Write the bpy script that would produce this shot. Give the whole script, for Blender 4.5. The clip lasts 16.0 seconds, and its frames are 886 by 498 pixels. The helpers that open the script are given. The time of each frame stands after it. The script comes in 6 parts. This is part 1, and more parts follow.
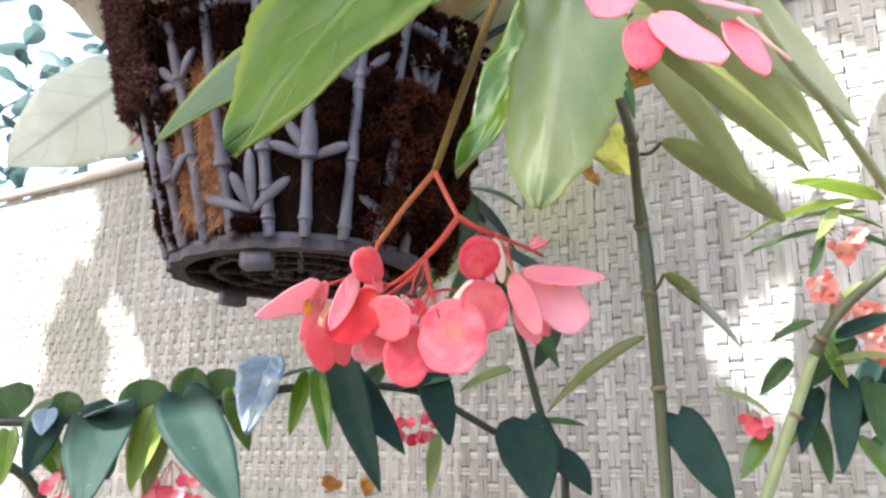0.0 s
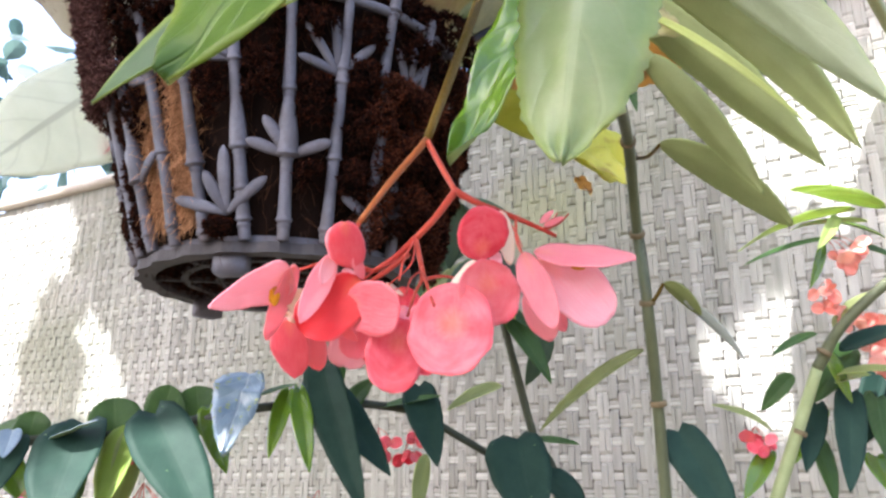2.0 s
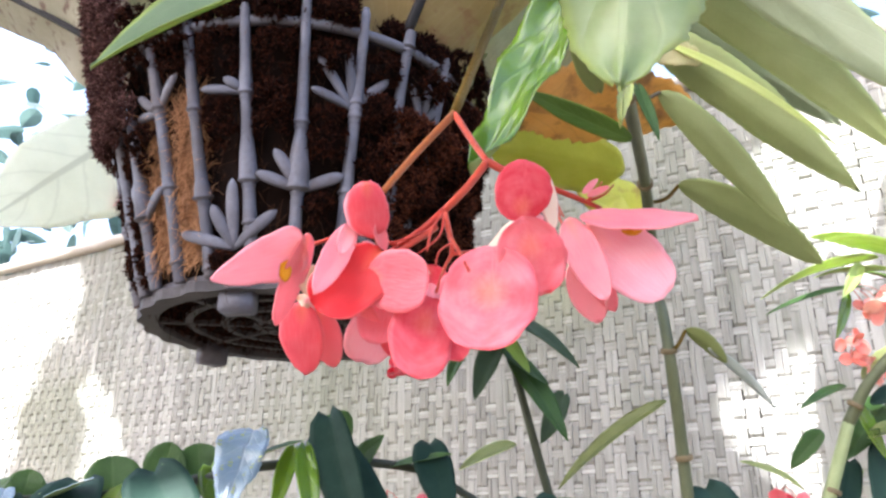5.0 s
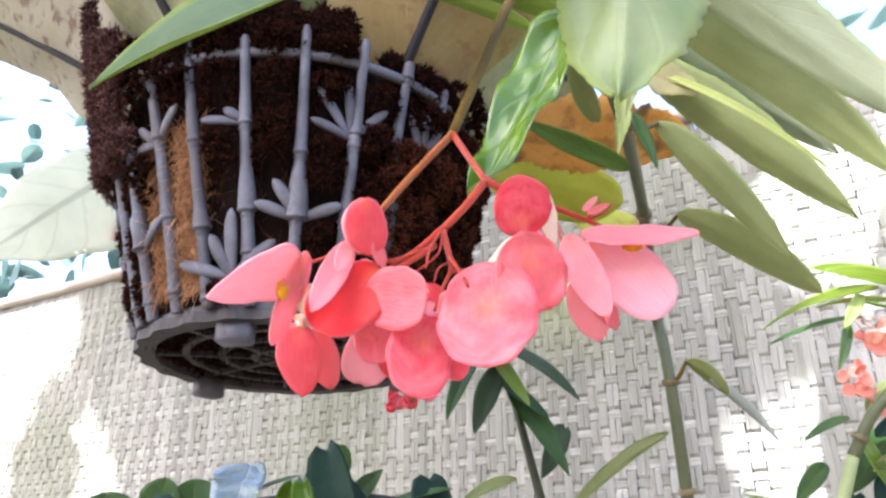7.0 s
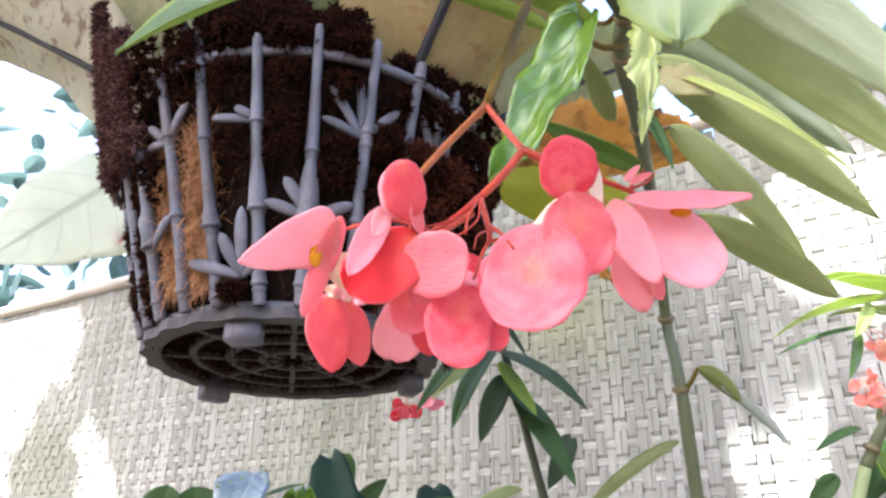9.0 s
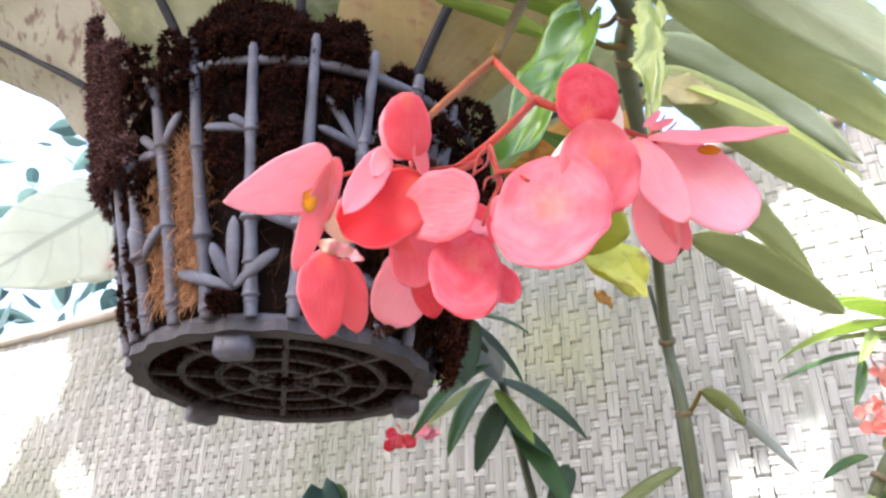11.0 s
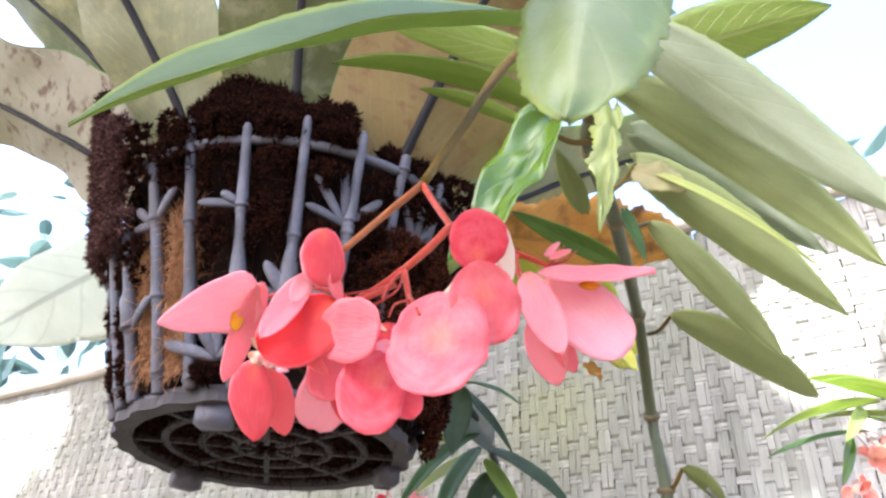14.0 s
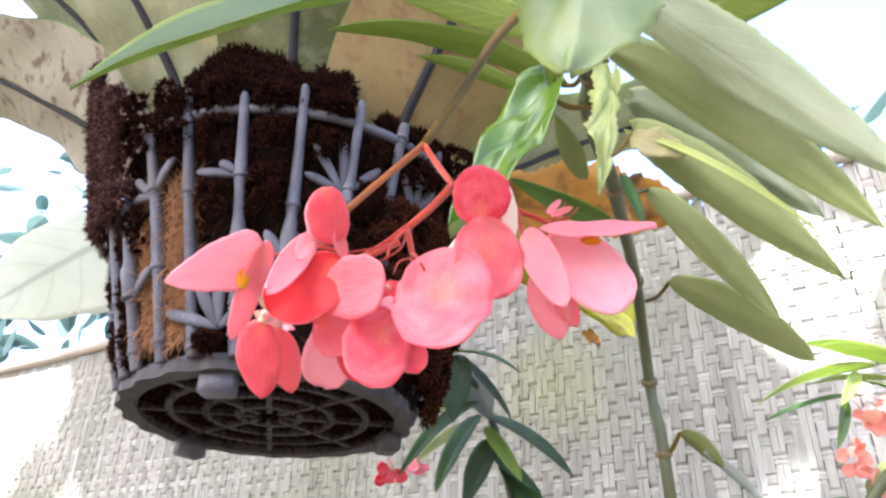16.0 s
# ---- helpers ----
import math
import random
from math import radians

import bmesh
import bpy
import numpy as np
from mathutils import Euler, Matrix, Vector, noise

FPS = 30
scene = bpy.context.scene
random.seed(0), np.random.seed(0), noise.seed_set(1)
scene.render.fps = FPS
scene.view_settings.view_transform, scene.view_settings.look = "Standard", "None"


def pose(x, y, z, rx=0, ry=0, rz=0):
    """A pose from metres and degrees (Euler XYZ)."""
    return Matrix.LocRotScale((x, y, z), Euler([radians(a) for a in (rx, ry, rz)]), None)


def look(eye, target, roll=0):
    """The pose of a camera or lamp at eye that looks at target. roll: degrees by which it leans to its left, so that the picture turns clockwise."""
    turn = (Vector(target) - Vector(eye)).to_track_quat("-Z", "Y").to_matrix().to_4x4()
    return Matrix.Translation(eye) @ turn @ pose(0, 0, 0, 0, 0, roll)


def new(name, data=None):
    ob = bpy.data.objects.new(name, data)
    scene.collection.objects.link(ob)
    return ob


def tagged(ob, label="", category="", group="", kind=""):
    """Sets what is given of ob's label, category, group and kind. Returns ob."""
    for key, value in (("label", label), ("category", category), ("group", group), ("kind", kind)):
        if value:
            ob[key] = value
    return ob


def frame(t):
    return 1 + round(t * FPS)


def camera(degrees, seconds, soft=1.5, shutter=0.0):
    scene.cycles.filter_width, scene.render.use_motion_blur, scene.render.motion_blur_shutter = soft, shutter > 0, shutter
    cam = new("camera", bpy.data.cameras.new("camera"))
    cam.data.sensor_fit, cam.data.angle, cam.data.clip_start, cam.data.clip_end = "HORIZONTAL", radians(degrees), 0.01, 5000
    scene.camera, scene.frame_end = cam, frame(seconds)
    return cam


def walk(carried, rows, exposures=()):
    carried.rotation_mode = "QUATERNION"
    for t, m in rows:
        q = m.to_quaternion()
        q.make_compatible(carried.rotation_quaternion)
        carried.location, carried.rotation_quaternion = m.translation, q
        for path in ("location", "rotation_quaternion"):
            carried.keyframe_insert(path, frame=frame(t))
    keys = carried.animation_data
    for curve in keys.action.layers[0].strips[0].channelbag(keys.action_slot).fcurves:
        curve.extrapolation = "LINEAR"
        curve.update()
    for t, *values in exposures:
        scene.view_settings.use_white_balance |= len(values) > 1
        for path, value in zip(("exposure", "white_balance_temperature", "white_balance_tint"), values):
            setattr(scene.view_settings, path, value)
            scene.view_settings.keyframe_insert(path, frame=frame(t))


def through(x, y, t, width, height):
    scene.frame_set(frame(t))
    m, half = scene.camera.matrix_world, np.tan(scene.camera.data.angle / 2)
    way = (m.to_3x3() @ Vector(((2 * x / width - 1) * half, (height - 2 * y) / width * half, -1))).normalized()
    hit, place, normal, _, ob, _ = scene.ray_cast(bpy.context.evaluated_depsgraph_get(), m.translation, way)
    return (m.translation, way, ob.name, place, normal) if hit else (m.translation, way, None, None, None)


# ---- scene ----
cam = camera(61.1, 16.0, soft=2.6)
PATH = [
    (0, (0.0566, 0.0280, 1.4263), (-0.0025, 1.9651, 1.9203), -0.10),
    (0.5, (0.0548, 0.0378, 1.4291), (0.0068, 1.9748, 1.9251), -0.43),
    (1, (0.0538, 0.0480, 1.4273), (-0.0055, 1.9808, 1.9378), -0.23),
    (1.5, (0.0499, 0.0645, 1.4246), (0.0158, 1.9958, 1.9432), -0.39),
    (2, (0.0526, 0.0739, 1.4256), (0.0320, 1.9984, 1.9694), -0.45),
    (2.5, (0.0528, 0.0824, 1.4211), (0.0232, 2.0018, 1.9823), -0.12),
    (3, (0.0453, 0.0936, 1.4209), (0.0261, 2.0027, 2.0167), -0.18),
    (3.5, (0.0509, 0.0959, 1.4208), (0.0091, 1.9927, 2.0534), -0.05),
    (4, (0.0451, 0.0988, 1.4156), (0.0047, 1.9868, 2.0744), -0.29),
    (6.5, (0.0463, 0.1086, 1.4056), (0.0135, 1.9451, 2.1968), -0.35),
    (7, (0.0455, 0.1082, 1.4049), (0.0125, 1.9391, 2.2090), -0.50),
    (7.5, (0.0484, 0.1008, 1.4064), (0.0136, 1.9229, 2.2303), -0.51),
    (8, (0.0443, 0.1010, 1.4026), (0.0021, 1.9227, 2.2268), -0.40),
    (8.5, (0.0386, 0.1092, 1.3998), (0.0004, 1.9280, 2.2307), -0.22),
    (11, (0.0329, 0.1420, 1.3849), (0.0164, 1.9102, 2.3192), -0.04),
    (11.5, (0.0331, 0.1463, 1.3847), (0.0203, 1.8924, 2.3598), 0.04),
    (12, (0.0386, 0.1447, 1.3855), (0.0279, 1.8689, 2.3990), 0.05),
    (12.5, (0.0382, 0.1412, 1.3851), (0.0261, 1.8324, 2.4526), 0.51),
    (13, (0.0442, 0.1318, 1.3898), (0.0016, 1.8152, 2.4688), 1.48),
    (13.5, (0.0486, 0.1241, 1.3936), (0.0103, 1.8048, 2.4771), 1.25),
    (14, (0.0566, 0.1178, 1.3891), (0.0136, 1.8097, 2.4547), 1.63),
    (14.5, (0.0546, 0.1245, 1.3846), (0.0211, 1.8333, 2.4233), 1.10),
    (15, (0.0536, 0.1220, 1.3855), (0.0348, 1.8396, 2.4099), 0.54),
    (15.5, (0.0598, 0.1171, 1.3848), (0.0238, 1.8406, 2.3988), 0.91),
    (16, (0.0553, 0.1179, 1.3848), (0.0194, 1.8479, 2.3877), 0.98),
]
walk(cam, [(t, look(eye, target, roll)) for t, eye, target, roll in PATH], exposures=[(0, 2.60, 6250, 14), (4, 2.78, 6200, 14), (8, 2.89, 6150, 14), (12, 2.91, 6150, 15), (16, 2.95, 6150, 15)])

# ---- world, sun, exposure ----
SUN_AZ, SUN_EL = 215.0, 48.0   # where the sun stands: degrees from +x towards +y, degrees up
world = bpy.data.worlds.new("world")
scene.world = world
world.use_nodes = True
wn = world.node_tree
wbg = wn.nodes["Background"]
sky = wn.nodes.new("ShaderNodeTexSky")
sky.sky_type, sky.sun_disc = "NISHITA", False
sky.sun_elevation, sky.sun_rotation = radians(SUN_EL), radians(90 - SUN_AZ)
sky.dust_density, sky.air_density = 5.5, 0.9
wn.links.new(sky.outputs[0], wbg.inputs[0])
wbg.inputs[1].default_value = 0.15
sun = new("sun", bpy.data.lights.new("sun", "SUN"))
sun.data.energy, sun.data.angle, sun.data.color = 3.6, radians(0.6), (1.0, 0.985, 0.96)
sd = Vector((math.cos(radians(SUN_AZ)) * math.cos(radians(SUN_EL)), math.sin(radians(SUN_AZ)) * math.cos(radians(SUN_EL)), math.sin(radians(SUN_EL))))
sun.matrix_world = look(sd * 20, (0, 0, 0))


# ---- materials ----
def mat(name):
    m = bpy.data.materials.new(name)
    m.use_nodes = True
    nt = m.node_tree
    return m, nt, nt.nodes["Principled BSDF"], nt.nodes["Material Output"]


def node(nt, kind, **kw):
    n = nt.nodes.new(kind)
    for k, v in kw.items():
        n.inputs[k].default_value = v
    return n


def ramp(nt, fac, *stops):
    r = nt.nodes.new("ShaderNodeValToRGB")
    el = r.color_ramp.elements
    while len(el) < len(stops):
        el.new(0.5)
    for e, (p, c) in zip(el, stops):
        e.position, e.color = p, (*c, 1)
    nt.links.new(fac, r.inputs[0])
    return r.outputs[0]


def mix(nt, fac, a, b, blend="MIX"):
    m = nt.nodes.new("ShaderNodeMix")
    m.data_type, m.blend_type = "RGBA", blend
    for sock, v in ((m.inputs[0], fac), (m.inputs[6], a), (m.inputs[7], b)):
        if isinstance(v, (int, float)):
            sock.default_value = v
        elif isinstance(v, tuple):
            sock.default_value = (*v, 1)
        else:
            nt.links.new(v, sock)
    return m.outputs[2]


def maths(nt, op, a, b=None):
    m = nt.nodes.new("ShaderNodeMath")
    m.operation = op
    for sock, v in zip(m.inputs, (a, b)):
        if v is None:
            continue
        if isinstance(v, (int, float)):
            sock.default_value = v
        else:
            nt.links.new(v, sock)
    return m.outputs[0]


def noise_tex(nt, scale, detail=4.0, vec=None, rough=0.6):
    n = node(nt, "ShaderNodeTexNoise", Scale=scale, Detail=detail, Roughness=rough)
    if vec is None:
        vec = nt.nodes.new("ShaderNodeTexCoord").outputs["Object"]
    nt.links.new(vec, n.inputs["Vector"])
    return n.outputs["Fac"]


def bump(nt, bs, height, strength, dist=0.002):
    b = node(nt, "ShaderNodeBump", Strength=strength, Distance=dist)
    nt.links.new(height, b.inputs["Height"])
    nt.links.new(b.outputs[0], bs.inputs["Normal"])


def leaf_mat(name, dark, light, vein, rough=0.45, through=0.35, spec=0.4, vein_n=9.0, vein_amount=0.55, spots=None, bumpy=0.5, edge=None, smear=None):
    """A leaf's skin: blade colour that varies at two scales, midrib and side veins along the blade's own u, v, light passing through."""
    m, nt, bs, out = mat(name)
    uv = nt.nodes.new("ShaderNodeUVMap").outputs[0]
    sep = nt.nodes.new("ShaderNodeSeparateXYZ")
    nt.links.new(uv, sep.inputs[0])
    u, v = sep.outputs[0], sep.outputs[1]
    av = maths(nt, "ABSOLUTE", maths(nt, "SUBTRACT", v, 0.5))
    wob = maths(nt, "MULTIPLY", noise_tex(nt, 40.0), 0.05)
    ph = maths(nt, "ADD", maths(nt, "SUBTRACT", u, maths(nt, "MULTIPLY", av, 0.55)), wob)
    saw = maths(nt, "ABSOLUTE", maths(nt, "SUBTRACT", maths(nt, "FRACT", maths(nt, "MULTIPLY", ph, vein_n)), 0.5))
    side = ramp(nt, saw, (0.0, (1, 1, 1)), (0.09, (0, 0, 0)))
    mid = ramp(nt, av, (0.0, (1, 1, 1)), (0.022, (1, 1, 1)), (0.035, (0, 0, 0)))
    vmask = maths(nt, "MAXIMUM", maths(nt, "MULTIPLY", side, 0.5), mid)
    big, fine = noise_tex(nt, 28.0, 3.0), noise_tex(nt, 380.0, 5.0)
    oi = nt.nodes.new("ShaderNodeObjectInfo").outputs["Random"]
    f = maths(nt, "ADD", maths(nt, "MULTIPLY", big, 0.75), maths(nt, "MULTIPLY", oi, 0.3))
    col = ramp(nt, f, (0.3, dark), (0.75, light))
    col = mix(nt, maths(nt, "MULTIPLY", fine, 0.25), col, tuple(min(1, 1.5 * c) for c in light))
    if edge:
        em = ramp(nt, av, (0.40, (0, 0, 0)), (0.5, (1, 1, 1)))
        col = mix(nt, maths(nt, "MULTIPLY", em, 0.6), col, edge)
    if spots:
        if smear:   # blotches drawn out along the side veins
            mp = node(nt, "ShaderNodeMapping", Scale=smear)
            nt.links.new(uv, mp.inputs[0])
            sp = ramp(nt, noise_tex(nt, 1.0, 2.5, mp.outputs[0]), (0.55, (0, 0, 0)), (0.64, (1, 1, 1)))
        else:
            sp = ramp(nt, noise_tex(nt, 30.0, 6.0), (0.52, (0, 0, 0)), (0.66, (1, 1, 1)))
        col = mix(nt, sp, col, spots)
    col = mix(nt, maths(nt, "MULTIPLY", vmask, vein_amount), col, vein)
    nt.links.new(col, bs.inputs["Base Color"])
    bs.inputs["Roughness"].default_value = rough
    bs.inputs["Specular IOR Level"].default_value = spec
    if rough < 0.1:   # a wet-looking cuticle
        bs.inputs["Coat Weight"].default_value, bs.inputs["Coat Roughness"].default_value = 0.3, 0.03
    hgt = maths(nt, "ADD", maths(nt, "MULTIPLY", vmask, -0.8), maths(nt, "ADD", big, maths(nt, "MULTIPLY", fine, 0.4)))
    bump(nt, bs, hgt, bumpy, 0.0015)
    tr = nt.nodes.new("ShaderNodeBsdfTranslucent")
    tc = mix(nt, 1.0, col, (1.0, 1.0, 0.72), "MULTIPLY")
    gain = mix(nt, 0.5, tc, tuple(min(1, 2.2 * c) for c in light))
    nt.links.new(gain, tr.inputs[0])
    ms = nt.nodes.new("ShaderNodeMixShader")
    ms.inputs[0].default_value = through
    nt.links.new(bs.outputs[0], ms.inputs[1])
    nt.links.new(tr.outputs[0], ms.inputs[2])
    nt.links.new(ms.outputs[0], out.inputs[0])
    return m


def plain_mat(name, dark, light, rough=0.7, scale=60.0, fine=500.0, bumpy=0.4, spec=0.3, stretch=None, island=False, stain=None, stain_scale=2.4, green_patch=None):
    """Solid stuff: two colours mixed by coarse noise, fine grain on top, a little relief."""
    m, nt, bs, out = mat(name)
    vec = None
    if stretch:
        mp = node(nt, "ShaderNodeMapping", Scale=stretch)
        nt.links.new(nt.nodes.new("ShaderNodeTexCoord").outputs["Object"], mp.inputs[0])
        vec = mp.outputs[0]
    a, b = noise_tex(nt, scale, 5.0, vec), noise_tex(nt, fine, 4.0, vec)
    rnd = nt.nodes.new("ShaderNodeNewGeometry").outputs["Random Per Island"] if island else nt.nodes.new("ShaderNodeObjectInfo").outputs["Random"]
    f = maths(nt, "ADD", maths(nt, "MULTIPLY", a, 0.7), maths(nt, "MULTIPLY", rnd, 0.3))
    col = ramp(nt, f, (0.3, dark), (0.72, light))
    col = mix(nt, maths(nt, "MULTIPLY", b, 0.5), col, tuple(0.55 * c for c in dark))
    if stain:
        sm = ramp(nt, noise_tex(nt, stain_scale, 5.0), (0.44, (0, 0, 0)), (0.68, (1, 1, 1)))
        col = mix(nt, maths(nt, "MULTIPLY", sm, 0.6), col, stain)
    if green_patch:
        far = nt.nodes.new("ShaderNodeVectorMath")
        far.operation = "DISTANCE"
        far.inputs[1].default_value = green_patch[0]
        nt.links.new(nt.nodes.new("ShaderNodeTexCoord").outputs["Object"], far.inputs[0])
        reach = maths(nt, "ADD", maths(nt, "DIVIDE", far.outputs["Value"], green_patch[1]), maths(nt, "MULTIPLY", noise_tex(nt, 7.0, 5.0), 0.9))
        mm = ramp(nt, reach, (0.55, (1, 1, 1)), (1.35, (0, 0, 0)))
        col = mix(nt, maths(nt, "MULTIPLY", mm, 0.7), col, green_patch[2])
    nt.links.new(col, bs.inputs["Base Color"])
    bs.inputs["Roughness"].default_value = rough
    bs.inputs["Specular IOR Level"].default_value = spec
    bump(nt, bs, maths(nt, "ADD", a, b), bumpy, 0.001)
    return m


def petal_mat(name, dark, light, through=0.5):
    m, nt, bs, out = mat(name)
    uv = nt.nodes.new("ShaderNodeUVMap").outputs[0]
    sep = nt.nodes.new("ShaderNodeSeparateXYZ")
    nt.links.new(uv, sep.inputs[0])
    u, v = sep.outputs[0], sep.outputs[1]
    av0 = maths(nt, "ABSOLUTE", maths(nt, "SUBTRACT", v, 0.5))
    str_ = node(nt, "ShaderNodeMapping", Scale=(2.0, 26.0, 1.0))
    nt.links.new(uv, str_.inputs[0])
    streak = noise_tex(nt, 2.0, 3.0, str_.outputs[0])
    big = noise_tex(nt, 70.0, 3.0)
    oi = nt.nodes.new("ShaderNodeObjectInfo").outputs["Random"]
    f = maths(nt, "ADD", maths(nt, "MULTIPLY", streak, 0.5), maths(nt, "ADD", maths(nt, "MULTIPLY", big, 0.3), maths(nt, "MULTIPLY", oi, 0.35)))
    col = ramp(nt, f, (0.38, dark), (0.72, light))
    base = ramp(nt, maths(nt, "ADD", u, maths(nt, "MULTIPLY", av0, 0.8)), (0.04, (1, 1, 1)), (0.36, (0, 0, 0)))
    col = mix(nt, maths(nt, "MULTIPLY", base, 0.42), col, (0.93, 0.42, 0.24))
    av = maths(nt, "ABSOLUTE", maths(nt, "SUBTRACT", v, 0.5))
    rim = ramp(nt, av, (0.44, (0, 0, 0)), (0.5, (1, 1, 1)))
    col = mix(nt, maths(nt, "MULTIPLY", rim, 0.35), col, (0.95, 0.45, 0.5))
    nt.links.new(col, bs.inputs["Base Color"])
    bs.inputs["Roughness"].default_value = 0.42
    bs.inputs["Specular IOR Level"].default_value = 0.35
    bump(nt, bs, maths(nt, "ADD", streak, big), 0.25, 0.0008)
    tr = nt.nodes.new("ShaderNodeBsdfTranslucent")
    nt.links.new(col, tr.inputs[0])
    ms = nt.nodes.new("ShaderNodeMixShader")
    ms.inputs[0].default_value = through
    nt.links.new(bs.outputs[0], ms.inputs[1])
    nt.links.new(tr.outputs[0], ms.inputs[2])
    nt.links.new(ms.outputs[0], out.inputs[0])
    return m


LEAF_TOP = leaf_mat("leaf_top", (0.025, 0.06, 0.018), (0.055, 0.115, 0.03), (0.10, 0.17, 0.06), rough=0.45, spec=0.25, through=0.3, vein_amount=0.25)
LEAF_GLOSS = leaf_mat("leaf_gloss", (0.05, 0.125, 0.006), (0.12, 0.215, 0.016), (0.17, 0.27, 0.07), rough=0.07, spec=0.7, through=0.35, bumpy=0.6, vein_n=4.0, vein_amount=0.08)
LEAF_UNDER = leaf_mat("leaf_under", (0.165, 0.205, 0.07), (0.265, 0.305, 0.125), (0.28, 0.32, 0.16), rough=0.55, spec=0.35, through=0.42, vein_amount=0.04, bumpy=0.22, edge=(0.36, 0.45, 0.15))
LEAF_DARK = leaf_mat("leaf_dark", (0.009, 0.025, 0.019), (0.020, 0.046, 0.033), (0.03, 0.06, 0.04), rough=0.6, spec=0.10, through=0.12, bumpy=0.2, vein_amount=0.08, vein_n=6.0)
LEAF_DARK_UNDER = leaf_mat("leaf_dark_under", (0.05, 0.095, 0.04), (0.08, 0.14, 0.055), (0.15, 0.22, 0.1), rough=0.5, through=0.3)
LEAF_YOUNG = leaf_mat("leaf_young", (0.22, 0.32, 0.07), (0.34, 0.42, 0.13), (0.45, 0.5, 0.22), rough=0.3, spec=0.6, through=0.4, bumpy=0.9)
LEAF_YELLOW = leaf_mat("leaf_yellow", (0.46, 0.48, 0.07), (0.70, 0.66, 0.13), (0.7, 0.68, 0.25), rough=0.45, through=0.4, spots=(0.35, 0.22, 0.05))
LEAF_BROWN = leaf_mat("leaf_brown", (0.34, 0.13, 0.022), (0.60, 0.34, 0.10), (0.22, 0.1, 0.05), rough=0.7, through=0.4, spots=(0.10, 0.04, 0.02))
LEAF_PALE = leaf_mat("leaf_pale", (0.58, 0.62, 0.50), (0.74, 0.77, 0.67), (0.32, 0.34, 0.24), rough=0.5, through=0.6, vein_n=5.0)
LEAF_BIG = leaf_mat("leaf_big", (0.045, 0.092, 0.010), (0.088, 0.155, 0.024), (0.16, 0.25, 0.07), rough=0.45, spec=0.35, through=0.4, vein_n=7.0, vein_amount=0.28, bumpy=0.6, edge=(0.24, 0.31, 0.05))
LEAF_SATIN = leaf_mat("leaf_satin", (0.045, 0.088, 0.042), (0.07, 0.12, 0.058), (0.08, 0.13, 0.06), rough=0.5, spec=0.3, through=0.3, vein_amount=0.05, bumpy=0.12, edge=(0.26, 0.34, 0.05))
# paler under side: backlight and glare are put into its colour
LEAF_HAZE = leaf_mat("leaf_haze_under", (0.17, 0.215, 0.115), (0.26, 0.305, 0.195), (0.29, 0.33, 0.22), rough=0.45, spec=0.5, through=0.4, vein_amount=0.05, bumpy=0.25, edge=(0.38, 0.46, 0.2))
LEAF_LIT = leaf_mat("leaf_lit_edge", (0.30, 0.36, 0.10), (0.42, 0.47, 0.18), (0.4, 0.45, 0.2), rough=0.5, spec=0.3, through=0.5, vein_amount=0.05, bumpy=0.2)
LEAF_LIME = leaf_mat("leaf_lime", (0.27, 0.29, 0.035), (0.44, 0.44, 0.08), (0.5, 0.5, 0.14), rough=0.4, through=0.4, vein_amount=0.12, bumpy=0.3)
LEAF_CRUMPLED = leaf_mat("leaf_crumpled", (0.24, 0.31, 0.075), (0.38, 0.43, 0.15), (0.45, 0.5, 0.22), rough=0.15, spec=0.8, through=0.4, vein_amount=0.2, bumpy=1.0)
BRACT = leaf_mat("dry_bract", (0.25, 0.25, 0.11), (0.35, 0.33, 0.18), (0.3, 0.2, 0.1), rough=0.6, through=0.5, vein_n=5.0, vein_amount=0.6)
LEAF_SHADE = leaf_mat("leaf_shade", (0.03, 0.052, 0.025), (0.065, 0.10, 0.048), (0.08, 0.12, 0.06), rough=0.5, spec=0.2, through=0.3, vein_amount=0.06, bumpy=0.2)
LEAF_OLIVE = leaf_mat("leaf_olive", (0.10, 0.13, 0.038), (0.18, 0.205, 0.078), (0.2, 0.2, 0.1), rough=0.5, through=0.35, vein_amount=0.06, bumpy=0.25)
# sky reflection is put into the grey of this leaf colour
LEAF_GREY_SHEEN = leaf_mat("leaf_grey_sheen", (0.17, 0.20, 0.18), (0.27, 0.30, 0.28), (0.3, 0.33, 0.3), rough=0.4, spec=0.5, through=0.4, vein_amount=0.06, bumpy=0.2)
# light on and through these leaves is put into the brighter green
LEAF_MID = leaf_mat("leaf_mid", (0.19, 0.29, 0.045), (0.29, 0.40, 0.09), (0.32, 0.42, 0.12), rough=0.45, through=0.5, vein_amount=0.1, edge=(0.32, 0.4, 0.08))
LEAF_NEAR = leaf_mat("leaf_near_under", (0.085, 0.155, 0.026), (0.37, 0.42, 0.25), (0.42, 0.47, 0.3), rough=0.35, spec=0.7, through=0.45, vein_n=5.0, vein_amount=0.10, bumpy=0.3, edge=(0.30, 0.38, 0.06))
# the bluish tint paints sky sheen onto green leaves
LEAF_SKY_SHEEN = leaf_mat("leaf_sky_sheen", (0.10, 0.16, 0.20), (0.17, 0.24, 0.31), (0.3, 0.36, 0.42), rough=0.3, spec=0.8, through=0.1, vein_n=7.0, bumpy=1.0)
FROND = leaf_mat("frond_under", (0.145, 0.156, 0.074), (0.29, 0.295, 0.183), (0.55, 0.53, 0.35), rough=0.5, through=0.28, vein_n=30.0, vein_amount=0.2, spots=(0.36, 0.33, 0.17))
